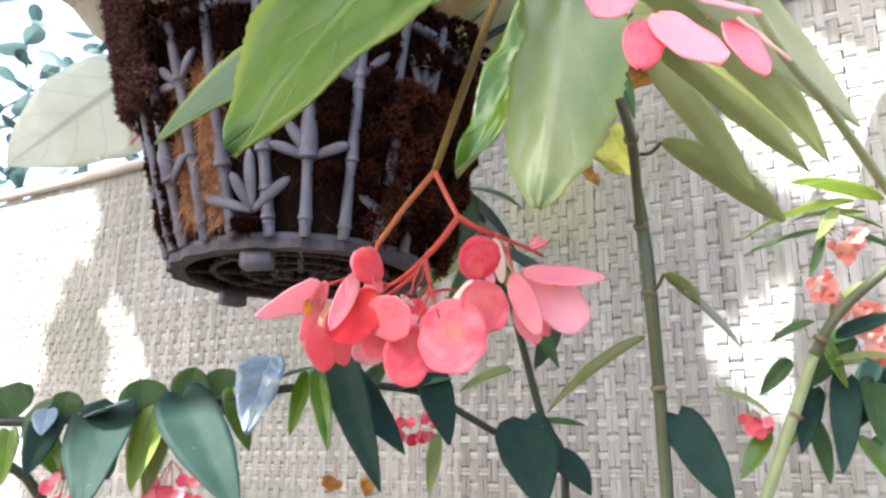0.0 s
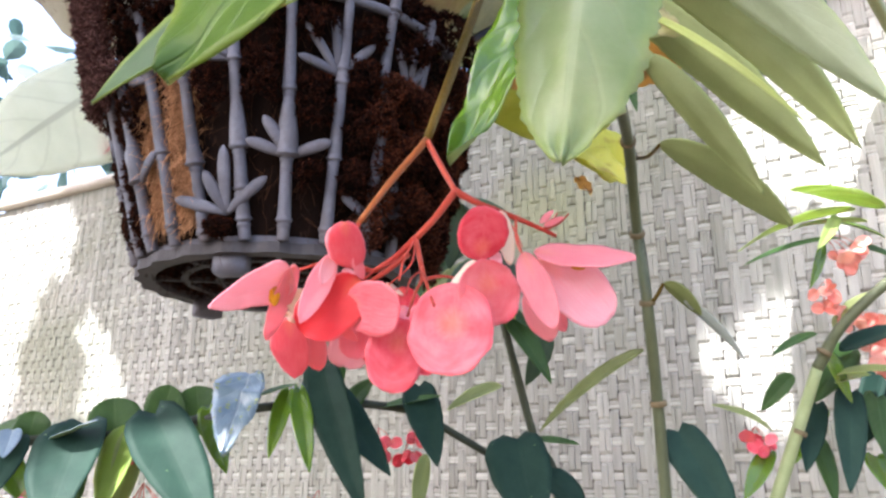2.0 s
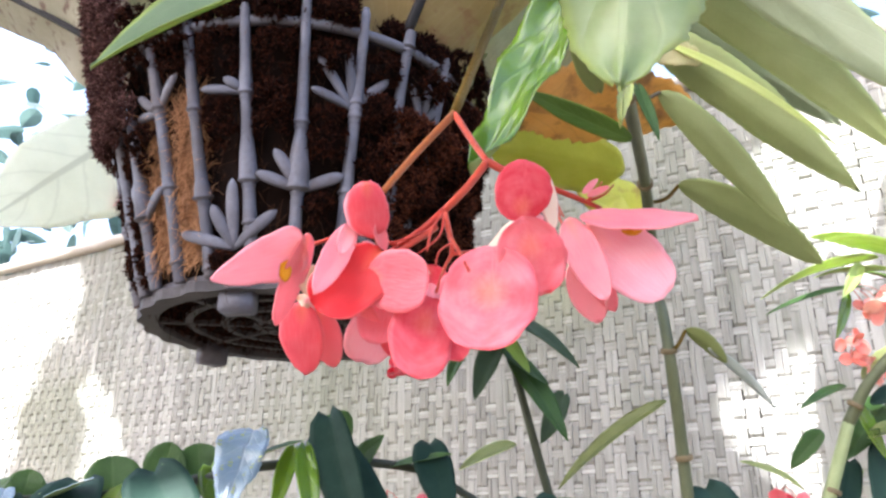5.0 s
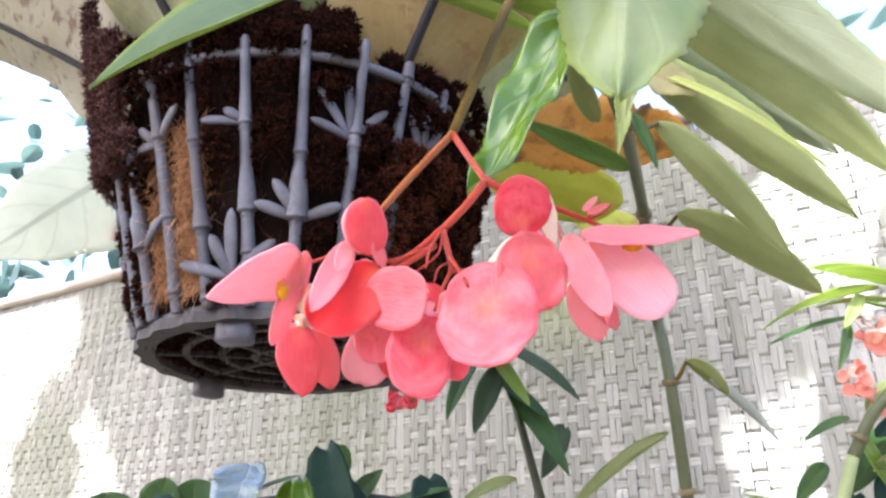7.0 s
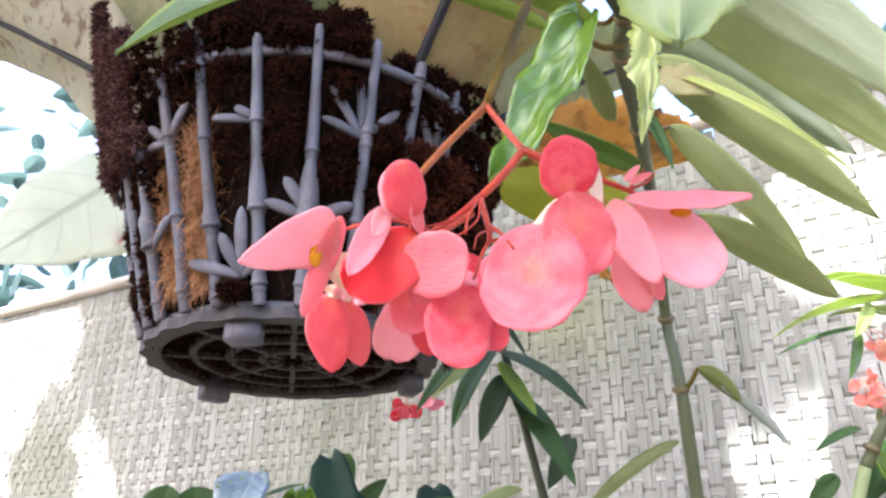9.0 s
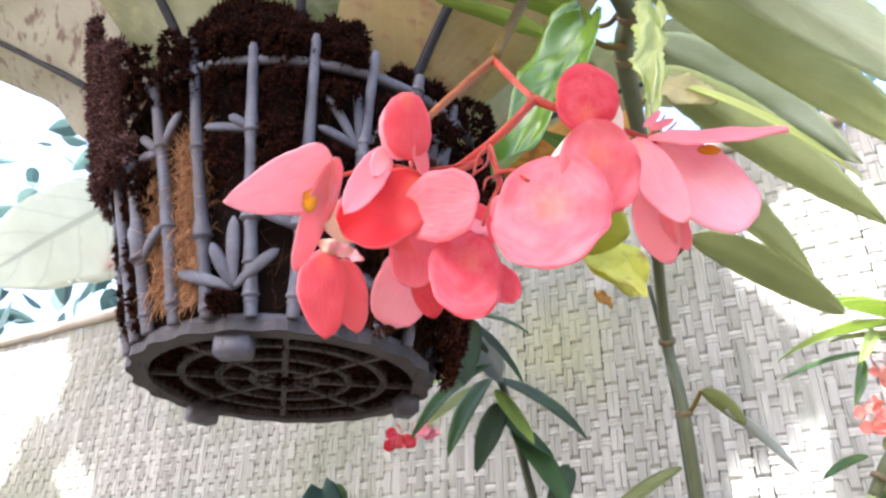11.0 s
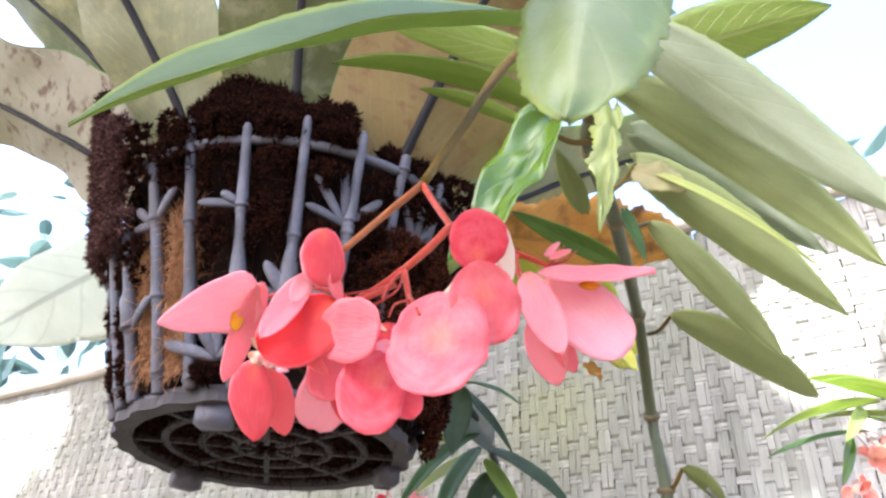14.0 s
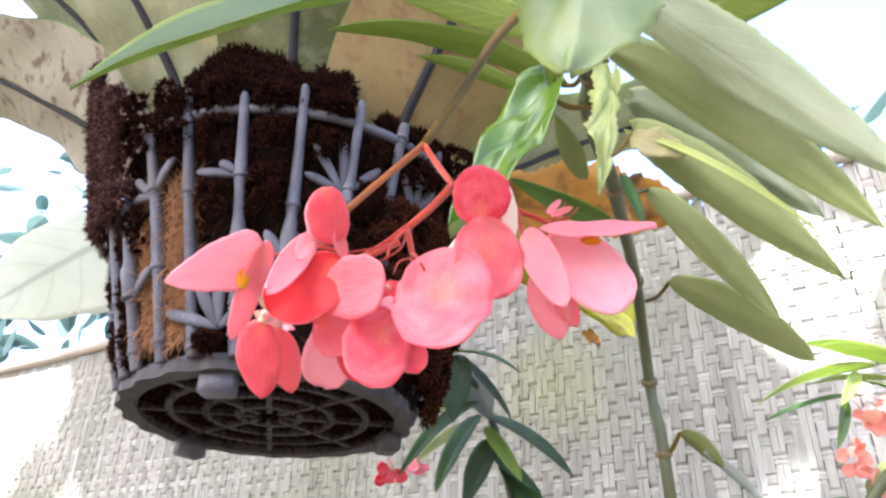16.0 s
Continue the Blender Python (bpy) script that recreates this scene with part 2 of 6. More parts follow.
FROND_OLD = leaf_mat("frond_old", (0.21, 0.142, 0.052), (0.365, 0.27, 0.122), (0.6, 0.48, 0.3), rough=0.6, through=0.35, vein_n=26.0, vein_amount=0.25, spots=(0.24, 0.13, 0.06), smear=(44, 6, 1))
# greener fronds; shade from overlapping fronds is also put into the colour
FROND_GREEN = leaf_mat("frond_green_shaded", (0.062, 0.075, 0.022), (0.13, 0.142, 0.05), (0.3, 0.3, 0.18), rough=0.5, through=0.25, vein_n=30.0, vein_amount=0.15, spots=(0.22, 0.22, 0.12))
FROND_SPOT = leaf_mat("frond_spotted", (0.24, 0.22, 0.165), (0.385, 0.36, 0.285), (0.46, 0.42, 0.33), rough=0.6, through=0.25, vein_n=26.0, vein_amount=0.25, spots=(0.15, 0.09, 0.075), smear=(44, 6, 1))
FROND_TOP = leaf_mat("frond_top", (0.06, 0.18, 0.03), (0.1, 0.26, 0.05), (0.2, 0.3, 0.1), rough=0.35, through=0.4, vein_n=30.0, vein_amount=0.2)
MIDRIB = plain_mat("frond_midrib", (0.012, 0.012, 0.014), (0.03, 0.028, 0.03), rough=0.6, spec=0.2)
PETAL_PINK = petal_mat("petal_pink", (0.82, 0.13, 0.185), (0.91, 0.36, 0.42))
PETAL_RED = petal_mat("petal_red", (0.76, 0.055, 0.095), (0.90, 0.27, 0.32))
PETAL_DEEP = petal_mat("petal_deep_red", (0.58, 0.012, 0.02), (0.73, 0.042, 0.055))
PETAL_ROSE = petal_mat("petal_rose", (0.85, 0.20, 0.27), (0.92, 0.42, 0.48))
PETAL_PALE = petal_mat("petal_pale", (0.90, 0.37, 0.46), (0.95, 0.60, 0.67))
PETAL_CORAL = petal_mat("petal_coral", (0.85, 0.27, 0.20), (0.95, 0.62, 0.52))
PETAL_WHITE = petal_mat("petal_white", (0.8, 0.62, 0.5), (0.88, 0.78, 0.66))
STAMEN = plain_mat("stamen", (0.72, 0.28, 0.004), (0.86, 0.42, 0.015), rough=0.6, scale=900, bumpy=1.0)
STALK_ORANGE = plain_mat("stalk_orange", (0.24, 0.065, 0.012), (0.36, 0.11, 0.03), rough=0.45, scale=40)
STALK_RED = plain_mat("stalk_red", (0.36, 0.03, 0.02), (0.52, 0.085, 0.045), rough=0.4, scale=40)
STALK_BROWN = plain_mat("stalk_olive", (0.075, 0.055, 0.006), (0.15, 0.085, 0.012), rough=0.5, spec=0.12, scale=14)
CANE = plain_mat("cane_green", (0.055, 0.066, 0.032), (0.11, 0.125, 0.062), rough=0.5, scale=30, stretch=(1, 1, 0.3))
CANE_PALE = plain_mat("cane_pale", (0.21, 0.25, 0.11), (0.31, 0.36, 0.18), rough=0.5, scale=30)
CANE_DARK = plain_mat("cane_dark", (0.03, 0.04, 0.025), (0.07, 0.08, 0.045), rough=0.5, scale=30)
NODE_RING = plain_mat("cane_node", (0.10, 0.08, 0.04), (0.2, 0.15, 0.08), rough=0.6, scale=80)
PLASTIC = plain_mat("grey_plastic", (0.07, 0.072, 0.094), (0.15, 0.153, 0.19), rough=0.6, scale=26, fine=260, bumpy=0.8, spec=0.3, stain=(0.055, 0.042, 0.04), stain_scale=34)
# darker grey for the base and the wires
PLASTIC_DARK = plain_mat("grey_plastic_dark", (0.022, 0.02, 0.022), (0.065, 0.06, 0.066), rough=0.7, scale=40, fine=300)
# near-black: the shade in the basket's gaps is put into the coir
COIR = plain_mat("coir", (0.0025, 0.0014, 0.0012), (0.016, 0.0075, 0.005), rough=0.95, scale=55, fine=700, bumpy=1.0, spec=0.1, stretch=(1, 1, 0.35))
FIBRE = plain_mat("coir_fibre", (0.015, 0.007, 0.004), (0.13, 0.06, 0.03), rough=0.9, scale=300, island=True, spec=0.1)
FIBRE_PALE = plain_mat("coir_fibre_pale", (0.19, 0.085, 0.04), (0.68, 0.37, 0.19), rough=0.9, scale=300, island=True, spec=0.1)
# sunlight on these red roots is put into their lighter colour
ROOT_RED = plain_mat("root_tuft_red", (0.003, 0.0012, 0.0008), (0.06, 0.017, 0.008), rough=0.9, scale=170, island=True, spec=0.1)
ROOT_RED_TIP = plain_mat("root_tip_red", (0.03, 0.008, 0.004), (0.24, 0.065, 0.026), rough=0.8, scale=170, island=True, spec=0.15)
# dark fibre bases put the shade between root knobs into the colour
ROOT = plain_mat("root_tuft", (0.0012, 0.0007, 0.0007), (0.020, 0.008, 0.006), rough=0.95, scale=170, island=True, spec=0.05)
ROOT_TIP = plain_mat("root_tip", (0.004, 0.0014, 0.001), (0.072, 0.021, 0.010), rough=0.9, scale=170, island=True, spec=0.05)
# skylight on the thicket is painted in: paler than the other roots
ROOT_LIT = plain_mat("root_lit", (0.012, 0.005, 0.005), (0.10, 0.045, 0.042), rough=0.9, scale=170, island=True, spec=0.05)
ROOT_LIT_TIP = plain_mat("root_tip_lit", (0.03, 0.014, 0.013), (0.26, 0.135, 0.115), rough=0.9, scale=170, island=True, spec=0.05)
GREEN_PATCH = ((0.246, 1.524, 1.90), 0.26, (0.30, 0.31, 0.18))   # a yellow-green patch on the fence: where, how far it reaches, its colour
BAMBOO = plain_mat("weathered_bamboo", (0.25, 0.246, 0.218), (0.48, 0.473, 0.43), rough=0.75, scale=9, fine=60, bumpy=0.7, spec=0.25, stretch=(15, 15, 0.5), stain=(0.19, 0.205, 0.14), green_patch=GREEN_PATCH)
BAMBOO_WEFT = plain_mat("weathered_bamboo_weft", (0.34, 0.333, 0.30), (0.58, 0.57, 0.525), rough=0.75, scale=9, fine=240, bumpy=0.6, spec=0.25, stretch=(0.8, 0.8, 8), stain=(0.19, 0.205, 0.14), green_patch=GREEN_PATCH)
GAP_SHEET = plain_mat("dark_gap_sheet", (0.09, 0.085, 0.07), (0.19, 0.18, 0.155), rough=0.85, scale=12, stretch=(8, 8, 0.5))
POLE = plain_mat("bamboo_pole", (0.42, 0.38, 0.32), (0.6, 0.56, 0.5), rough=0.6, scale=12)
SOIL = plain_mat("soil_ground", (0.05, 0.04, 0.028), (0.10, 0.08, 0.055), rough=0.95, scale=6, fine=90, bumpy=1.0)
WOOD = plain_mat("grey_timber", (0.16, 0.13, 0.1), (0.28, 0.24, 0.19), rough=0.8, scale=12, stretch=(1, 8, 8))
BARK = plain_mat("bark", (0.09, 0.07, 0.05), (0.18, 0.15, 0.11), rough=0.9, scale=14, bumpy=1.0)


# ---- building helpers ----
def link_mesh(name, bm, mats, smooth=True):
    me = bpy.data.meshes.new(name)
    bm.to_mesh(me)
    bm.free()
    for m in mats if isinstance(mats, (list, tuple)) else [mats]:
        me.materials.append(m)
    if smooth:
        me.polygons.foreach_set("use_smooth", [True] * len(me.polygons))
    return me


def thing(name, place, label, category, group="", kind=""):
    ob = new(name)
    ob.location = place
    ob.empty_display_size = 0.05
    return tagged(ob, label, category, group, kind)


def part(name, bm, material, parent, label="", smooth=True, kind=""):
    ob = new(name, bm if isinstance(bm, bpy.types.Mesh) else link_mesh(name, bm, material, smooth))
    ob.parent = parent
    if parent is not None and parent.type == "EMPTY":
        ob.matrix_parent_inverse = Matrix.Translation(-parent.location)
    return tagged(ob, label, kind=kind)


def curve_points(pts, n):
    """Smooth points through a few given ones."""
    p = [Vector(a) for a in pts]
    if len(p) == 2:
        return [p[0].lerp(p[1], i / n) for i in range(n + 1)]
    q = [2 * p[0] - p[1], *p, 2 * p[-1] - p[-2]]
    out, segs = [], len(p) - 1
    for i in range(n + 1):
        s = min(i / n * segs, segs - 1e-6)
        k = int(s)
        t = s - k
        a, b, c, d = q[k:k + 4]
        out.append(0.5 * ((2 * b) + (c - a) * t + (2 * a - 5 * b + 4 * c - d) * t * t + (3 * b - a - 3 * c + d) * t ** 3))
    return out


def tube(bm, pts, radii, n=16, sides=8, swell=None):
    """A round stem through pts; radii at its two ends, or a function of 0..1."""
    c = curve_points(pts, n)
    f = radii if callable(radii) else (lambda s: radii[0] + (radii[1] - radii[0]) * s)
    rings, up = [], Vector((0.13, 0.31, 0.94))
    for i, q in enumerate(c):
        d = (c[min(i + 1, n)] - c[max(i - 1, 0)]).normalized()
        a = d.cross(up)
        if a.length < 1e-3:
            a = d.cross(Vector((1, 0, 0)))
        a.normalize()
        b = d.cross(a)
        r = f(i / n)
        rings.append([bm.verts.new(q + r * (math.cos(2 * math.pi * k / sides) * a + math.sin(2 * math.pi * k / sides) * b)) for k in range(sides)])
    for r0, r1 in zip(rings, rings[1:]):
        for k in range(sides):
            bm.faces.new((r0[k], r0[(k + 1) % sides], r1[(k + 1) % sides], r1[k]))
    bm.faces.new(list(reversed(rings[0])))
    bm.faces.new(rings[-1])
    return bm


SHAPES = {
    "wing": lambda u: (u ** 0.42) * ((1 - u) ** 0.85) * 1.62,
    "long": lambda u: (u ** 0.45) * ((1 - u) ** 0.75) * 1.55,
    "heart": lambda u: (u ** 0.30) * ((1 - u) ** 0.8) * 1.48,
    "fan": lambda u: (u ** 0.25) * ((1 - u) ** 0.8) * 1.42,
    "round": lambda u: 2 * math.sqrt(max(0.0, u * (1 - u))),
    "petal": lambda u: (u ** 0.42) * ((1 - u) ** 0.38) * 1.74,
    "oval": lambda u: (u ** 0.5) * ((1 - u) ** 0.62) * 2.0 * 1.05,
    "frond": lambda u: min(1.0, 0.86 + 0.6 * u) * (1 - u ** 5) ** 0.8,
}


def blade(base, tip, width, normal, shape="wing", sag=0.0, fold=0.25, cup=0.0, wave=0.0, skew=0.15, thick=0.0006, nu=18, nv=8, teeth=0.0, seed=0, heart=None, rag=0.05, crease=0.012):
    """A leaf or petal with two skins: upper side in material slot 0, under side in slot 1, u, v along and across."""
    rnd = random.Random(seed * 7919 + 13)
    base, tip = Vector(base), Vector(tip)
    ax = tip - base
    ln = ax.length
    ax.normalize()
    nrm = Vector(normal)
    side = ax.cross(nrm).normalized()
    nrm = side.cross(ax).normalized()
    prof = SHAPES[shape]
    ph, ph2 = rnd.uniform(0, 6.28), rnd.uniform(0, 6.28)
    bm = bmesh.new()
    uvl = bm.loops.layers.uv.new("uv")
    skins = []
    for lay in (0, 1):
        grid = []
        for i in range(nu + 1):
            u = i / nu
            uu = min(max(u, 0.004), 0.996)
            hw = 0.5 * width * prof(uu)
            arch = sag * ln * 4 * u * (1 - u) * 0.5
            row = []
            for j in range(nv + 1):
                v = 2 * j / nv - 1
                w = hw * (1 + (skew if v > 0 else -skew) * (1 - u))
                w *= 1 + rag * (noise.noise(Vector((u * 7, ph * 3 + (9 if v > 0 else 0), 0))) + 0.5 * noise.noise(Vector((u * 19, ph * 5 + (9 if v > 0 else 0), 4)))) * v * v
                if teeth and abs(v) > 0.99:
                    w *= 1 + teeth * (1 if i % 2 else -1) * rnd.uniform(0.3, 1.3)
                off = abs(v) * w * fold + cup * (v * v + (2 * u - 1) ** 2) * 0.5 * width
                off += wave * width * abs(v) * math.sin(u * 15 + ph + (1.3 if v > 0 else 0)) * 0.5 + wave * width * 0.25 * math.sin(u * 6 + ph2)
                off += crease * width * (noise.noise(Vector((u * 4 + ph, v * 2, ph2))) + 0.6 * noise.noise(Vector((u * 9, v * 3 + ph, ph2)))) * 1.5
                back = -0.06 * ln * max(0.0, 1 - u * 5) * abs(v) if shape in ("wing", "heart") else 0.0
                row.append(bm.verts.new(base + ax * (u * ln + back) + side * (v * w * math.sqrt(max(0.2, 1 - fold * fold * 0.5))) + nrm * (off + arch - lay * thick)))
            grid.append(row)
        skins.append(grid)
        for i in range(nu):
            for j in range(nv):
                q = (grid[i][j], grid[i + 1][j], grid[i + 1][j + 1], grid[i][j + 1])
                f = bm.faces.new(q if lay else tuple(reversed(q)))
                f.material_index = lay
                cs = ((i, j), (i + 1, j), (i + 1, j + 1), (i, j + 1))
                for l, (a, b) in zip(f.loops, cs if lay else tuple(reversed(cs))):
                    l[uvl].uv = (a / nu, b / nv) if heart is None else (1.5 * math.hypot(a / nu - heart, (b / nv - 0.5) * 0.9), 0.5 + 0.02 * math.atan2((b / nv - 0.5) * 0.9, a / nu - heart))
    t, b = skins
    rim = [(i, 0) for i in range(nu + 1)] + [(nu, j) for j in range(1, nv + 1)] + [(i, nv) for i in range(nu - 1, -1, -1)] + [(0, j) for j in range(nv - 1, 0, -1)]
    for (i, j), (k, l) in zip(rim, rim[1:] + rim[:1]):
        f = bm.faces.new((t[i][j], t[k][l], b[k][l], b[i][j]))
        for lp, (a, c) in zip(f.loops, ((i, j), (k, l), (k, l), (i, j))):
            lp[uvl].uv = (a / nu, c / nv) if heart is None else (0.9, 0.5)
    return bm


SEED = [0]


def leaf(plant, base, tip, width, normal, mats=None, label="", name="leaf", **kw):
    SEED[0] += 1
    return part(name, blade(base, tip, width, normal, seed=SEED[0], **kw), mats or (LEAF_TOP, LEAF_UNDER), plant, label)


def petal(flower, base, tip, width, normal, material=None, **kw):
    SEED[0] += 1
    o = dict(shape="petal", fold=0.05, cup=0.06, skew=0.05, thick=0.0005, nu=14, nv=12, wave=0.03)
    o.update(kw)
    m = material or PETAL_PINK
    return part("petal", blade(base, tip, width, normal, seed=SEED[0], **o), (m, m), flower)


def stem(plant, name, pts, radii, material, label="", n=20, sides=10):
    return part(name, tube(bmesh.new(), pts, radii, n, sides), material, plant, label)


def node_ring(plant, at, along, r):
    a = Vector(along).normalized()
    p = Vector(at)
    bm = tube(bmesh.new(), (p - a * 0.0028, p, p + a * 0.0028), lambda s: r * (1.0 + 0.06 * math.sin(math.pi * s)), 6, 12)
    return part("node", bm, NODE_RING, plant)


def ball(bm, at, r, squash=(1, 1, 1), seg=8, jitter=0.0, rnd=random):
    res = bmesh.ops.create_icosphere(bm, subdivisions=2, radius=r)
    at = Vector(at)
    for v in res["verts"]:
        v.co = Vector((v.co.x * squash[0], v.co.y * squash[1], v.co.z * squash[2])) * (1 + rnd.uniform(-jitter, jitter)) + at
    return bm


def flower_bunch(plant, at, r, n, material, seed):
    """A small far bunch: a stalk, a few round two-petalled flowers hanging from it."""
    rnd = random.Random(seed)
    at = Vector(at)
    top = at + Vector((rnd.uniform(-0.02, 0.02), 0.02, r * 1.1 + 0.006))
    for k in range(n):
        d = Vector((rnd.uniform(-1, 1), rnd.uniform(-0.6, 0.6), rnd.uniform(-1, 0.8)))
        c = at + d * r * 0.7
        s = 0.0115 * rnd.uniform(0.8, 1.25)
        fl = part("flower", tube(bmesh.new(), (top, top.lerp(c, 0.6) + Vector((0, 0, 0.004)), c), (0.0006, 0.0005), 6, 5), STALK_RED, plant, "small red begonia flower")
        for q in range(2):
            t = Vector((rnd.uniform(-1, 1), rnd.uniform(-0.5, 0.3), rnd.uniform(-1.0, 0.3))).normalized()
            SEED[0] += 1
            part("petal", blade(c, c + t * s * 1.7, s * 1.6, (rnd.uniform(-0.5, 0.5), -1, rnd.uniform(-0.2, 0.5)), "round", cup=0.12, nu=8, nv=6, thick=0.0004, seed=SEED[0]), (material, material), fl)


# ---- ground and fence ----
bm = bmesh.new()
bmesh.ops.create_grid(bm, x_segments=60, y_segments=60, size=1.0)
for v in bm.verts:
    q = (v.co.x, v.co.y)
    v.co.x, v.co.y = q[0] * abs(q[0]) ** 2 * 400, q[1] * abs(q[1]) ** 2 * 400
    v.co.z = 0.02 * noise.noise(v.co * 1.3) if abs(v.co.x) < 6 and abs(v.co.y) < 6 else 0.0
tagged(part("ground", bm, SOIL, None), "bare brown garden soil", "ground", kind="structure")

FENCE_AT, FENCE_TURN = Vector((0.555, 1.36, 0.0)), radians(-28)
FX = Vector((math.cos(FENCE_TURN), math.sin(FENCE_TURN), 0))
FN = Vector((-math.sin(FENCE_TURN), math.cos(FENCE_TURN), 0))
TOP, LOW = 2.23, 0.05
ROW = 0.031
fence = tagged(new("wall_fence", None), "weathered grey woven bamboo strip fence panel", "fence", kind="structure")
fence.location = FENCE_AT
X0, X1 = -3.2, 1.1


def fence_point(x, z, out):
    """x along the fence, z up, out towards the garden."""
    return FENCE_AT + FX * x + Vector((0, 0, z)) - FN * out


def strip(cs, across, w, th, mat_, parent, name, groove=None):
    """A flat split-bamboo strip along the points cs, w wide in the direction across, th thick; groove: where a split runs along it."""
    bm = bmesh.new()
    rows = []
    prof = [(-1, 0.1), (-0.8, 0.5), (0.8, 0.5), (1, 0.1), (0.9, -0.5), (-0.9, -0.5)]
    if groove is not None:
        prof[2:2] = [(groove - 0.09, 0.55), (groove, -0.45), (groove + 0.09, 0.35)]
    k_n = len(prof)
    for c, ww in cs:
        rows.append([bm.verts.new(c + across * (ww * 0.5 * a) - FN * (th * b)) for a, b in prof])
    for r0, r1 in zip(rows, rows[1:]):
        for k in range(k_n):
            bm.faces.new((r0[k], r0[(k + 1) % k_n], r1[(k + 1) % k_n], r1[k]))
    bm.faces.new(rows[0])
    bm.faces.new(list(reversed(rows[-1])))
    return part(name, bm, mat_, parent, smooth=False)


# the view takes in the upper half of the fence: the weave is built there, plain strips go on below
frnd = random.Random(5)
rows_z = [1.18 + ROW * j for j in range(int((TOP - 1.18) / ROW))]
cols, x = [], X0
while x < X1:
    w = frnd.choice((frnd.uniform(0.0135, 0.018), frnd.uniform(0.018, 0.024)))
    cols.append((x + w * 0.5, w))
    x += w
floats = {(i, j) for i in range(len(cols)) for j in range(len(rows_z)) if frnd.random() < 0.04}
for i, (x, w) in enumerate(cols):
    lean, w, lift = frnd.uniform(-0.0012, 0.0012), w * frnd.uniform(0.92, 1.03), frnd.uniform(-0.0007, 0.0007)
    pts = [(fence_point(x, LOW, 0.002), w)]
    amp = 0.0022 * frnd.uniform(0.8, 1.2)
    for j, z in enumerate(rows_z):
        dx = lean * (z - 1.2) + 0.0008 * math.sin(z * 9 + i * 1.7)
        skip = frnd.uniform(-0.0015, 0.0015)
        if (i + j) % 2 == 0 or (i, j) in floats:
            pts.append((fence_point(x + dx, z, amp + lift), w))
        else:
            for dz, o in ((-0.0125, 0.8), (-0.0072, -0.7), (0.0072, -0.7), (0.0125, 0.8)):
                pts.append((fence_point(x + dx + frnd.uniform(-0.0005, 0.0005), z + dz + skip, amp * o + lift), w * (0.93 if o < 0 else frnd.uniform(0.96, 1.04))))
    pts.append((fence_point(x + lean, TOP + frnd.uniform(-0.01, 0.012), 0.002), w))
    strip(pts, FX, w, 0.0018, BAMBOO, fence, "warp_strip", frnd.uniform(-0.55, 0.55) if w > 0.017 else None)
for j, z in enumerate(rows_z):
    for half in (-1, 1):
        zz = z + half * 0.0036 + frnd.uniform(-0.0008, 0.0008)
        w = 0.0064 * frnd.uniform(0.8, 1.1)
        pts = []
        for i, (x, cw) in enumerate(cols):
            s = -1 if (i + j) % 2 == 0 or (i, j) in floats else 1
            pts.append((fence_point(x, zz + 0.0012 * math.sin(i * 0.21 + j), s * 0.0014 + 0.0002 * half), w))
        strip(pts, Vector((0, 0, 1)), w, 0.0014, BAMBOO_WEFT, fence, "weft_strip")
# added sheet: hides the sky and darkens the gaps between strips like shade
bm = bmesh.new()
bmesh.ops.create_cube(bm, size=1)
for v in bm.verts:
    v.co = fence_point(X0 + (X1 - X0) * (v.co.x + 0.5), LOW + (TOP - 0.015 - LOW) * (v.co.z + 0.5), -0.0085 + 0.003 * v.co.y)
part("backing_mat", bm, GAP_SHEET, fence, "added dark sheet for the shade in the weave gaps", smooth=False)
part("top_rail", tube(bmesh.new(), [fence_point(X0 + (X1 - X0) * k / 6, TOP + 0.012 + 0.006 * math.sin(k * 2.1), 0.012) for k in range(7)], (0.017, 0.015), 60, 10), POLE, fence, "pale bamboo top rail")
for k, x in enumerate((-3.1, -1.72, -0.35, 0.95)):
    part("post", tube(bmesh.new(), [fence_point(x, 0.0, -0.036), fence_point(x + 0.01, 1.2, -0.038), fence_point(x, TOP + 0.03, -0.036)], (0.024, 0.02), 20, 10), POLE, fence)

# plain timber beam overhead that carries the basket
bm = bmesh.new()
bmesh.ops.create_cube(bm, size=1)
for v in bm.verts:
    v.co = Vector((v.co.x * 5.0 - 0.1, v.co.y * 0.07 + 0.78, v.co.z * 0.1 + 3.25))
bmesh.ops.bevel(bm, geom=bm.edges[:], offset=0.006, segments=2, affect="EDGES")
tagged(part("beam", bm, WOOD, None, smooth=False), "plain grey timber beam overhead", "beam", kind="structure")

# ---- the hanging basket ----
BC = Vector((-0.113, 0.78, 0.0))
BZ, RZ, BR, RR = 1.590, 1.800, 0.124, 0.172


def cone_r(z):
    return BR + (RR - BR) * (z - BZ) / (RZ - BZ)


def on_basket(deg, z, out=0.0):
    r = cone_r(z) + out
    return Vector((BC.x + r * math.cos(radians(deg)), BC.y + r * math.sin(radians(deg)), z))


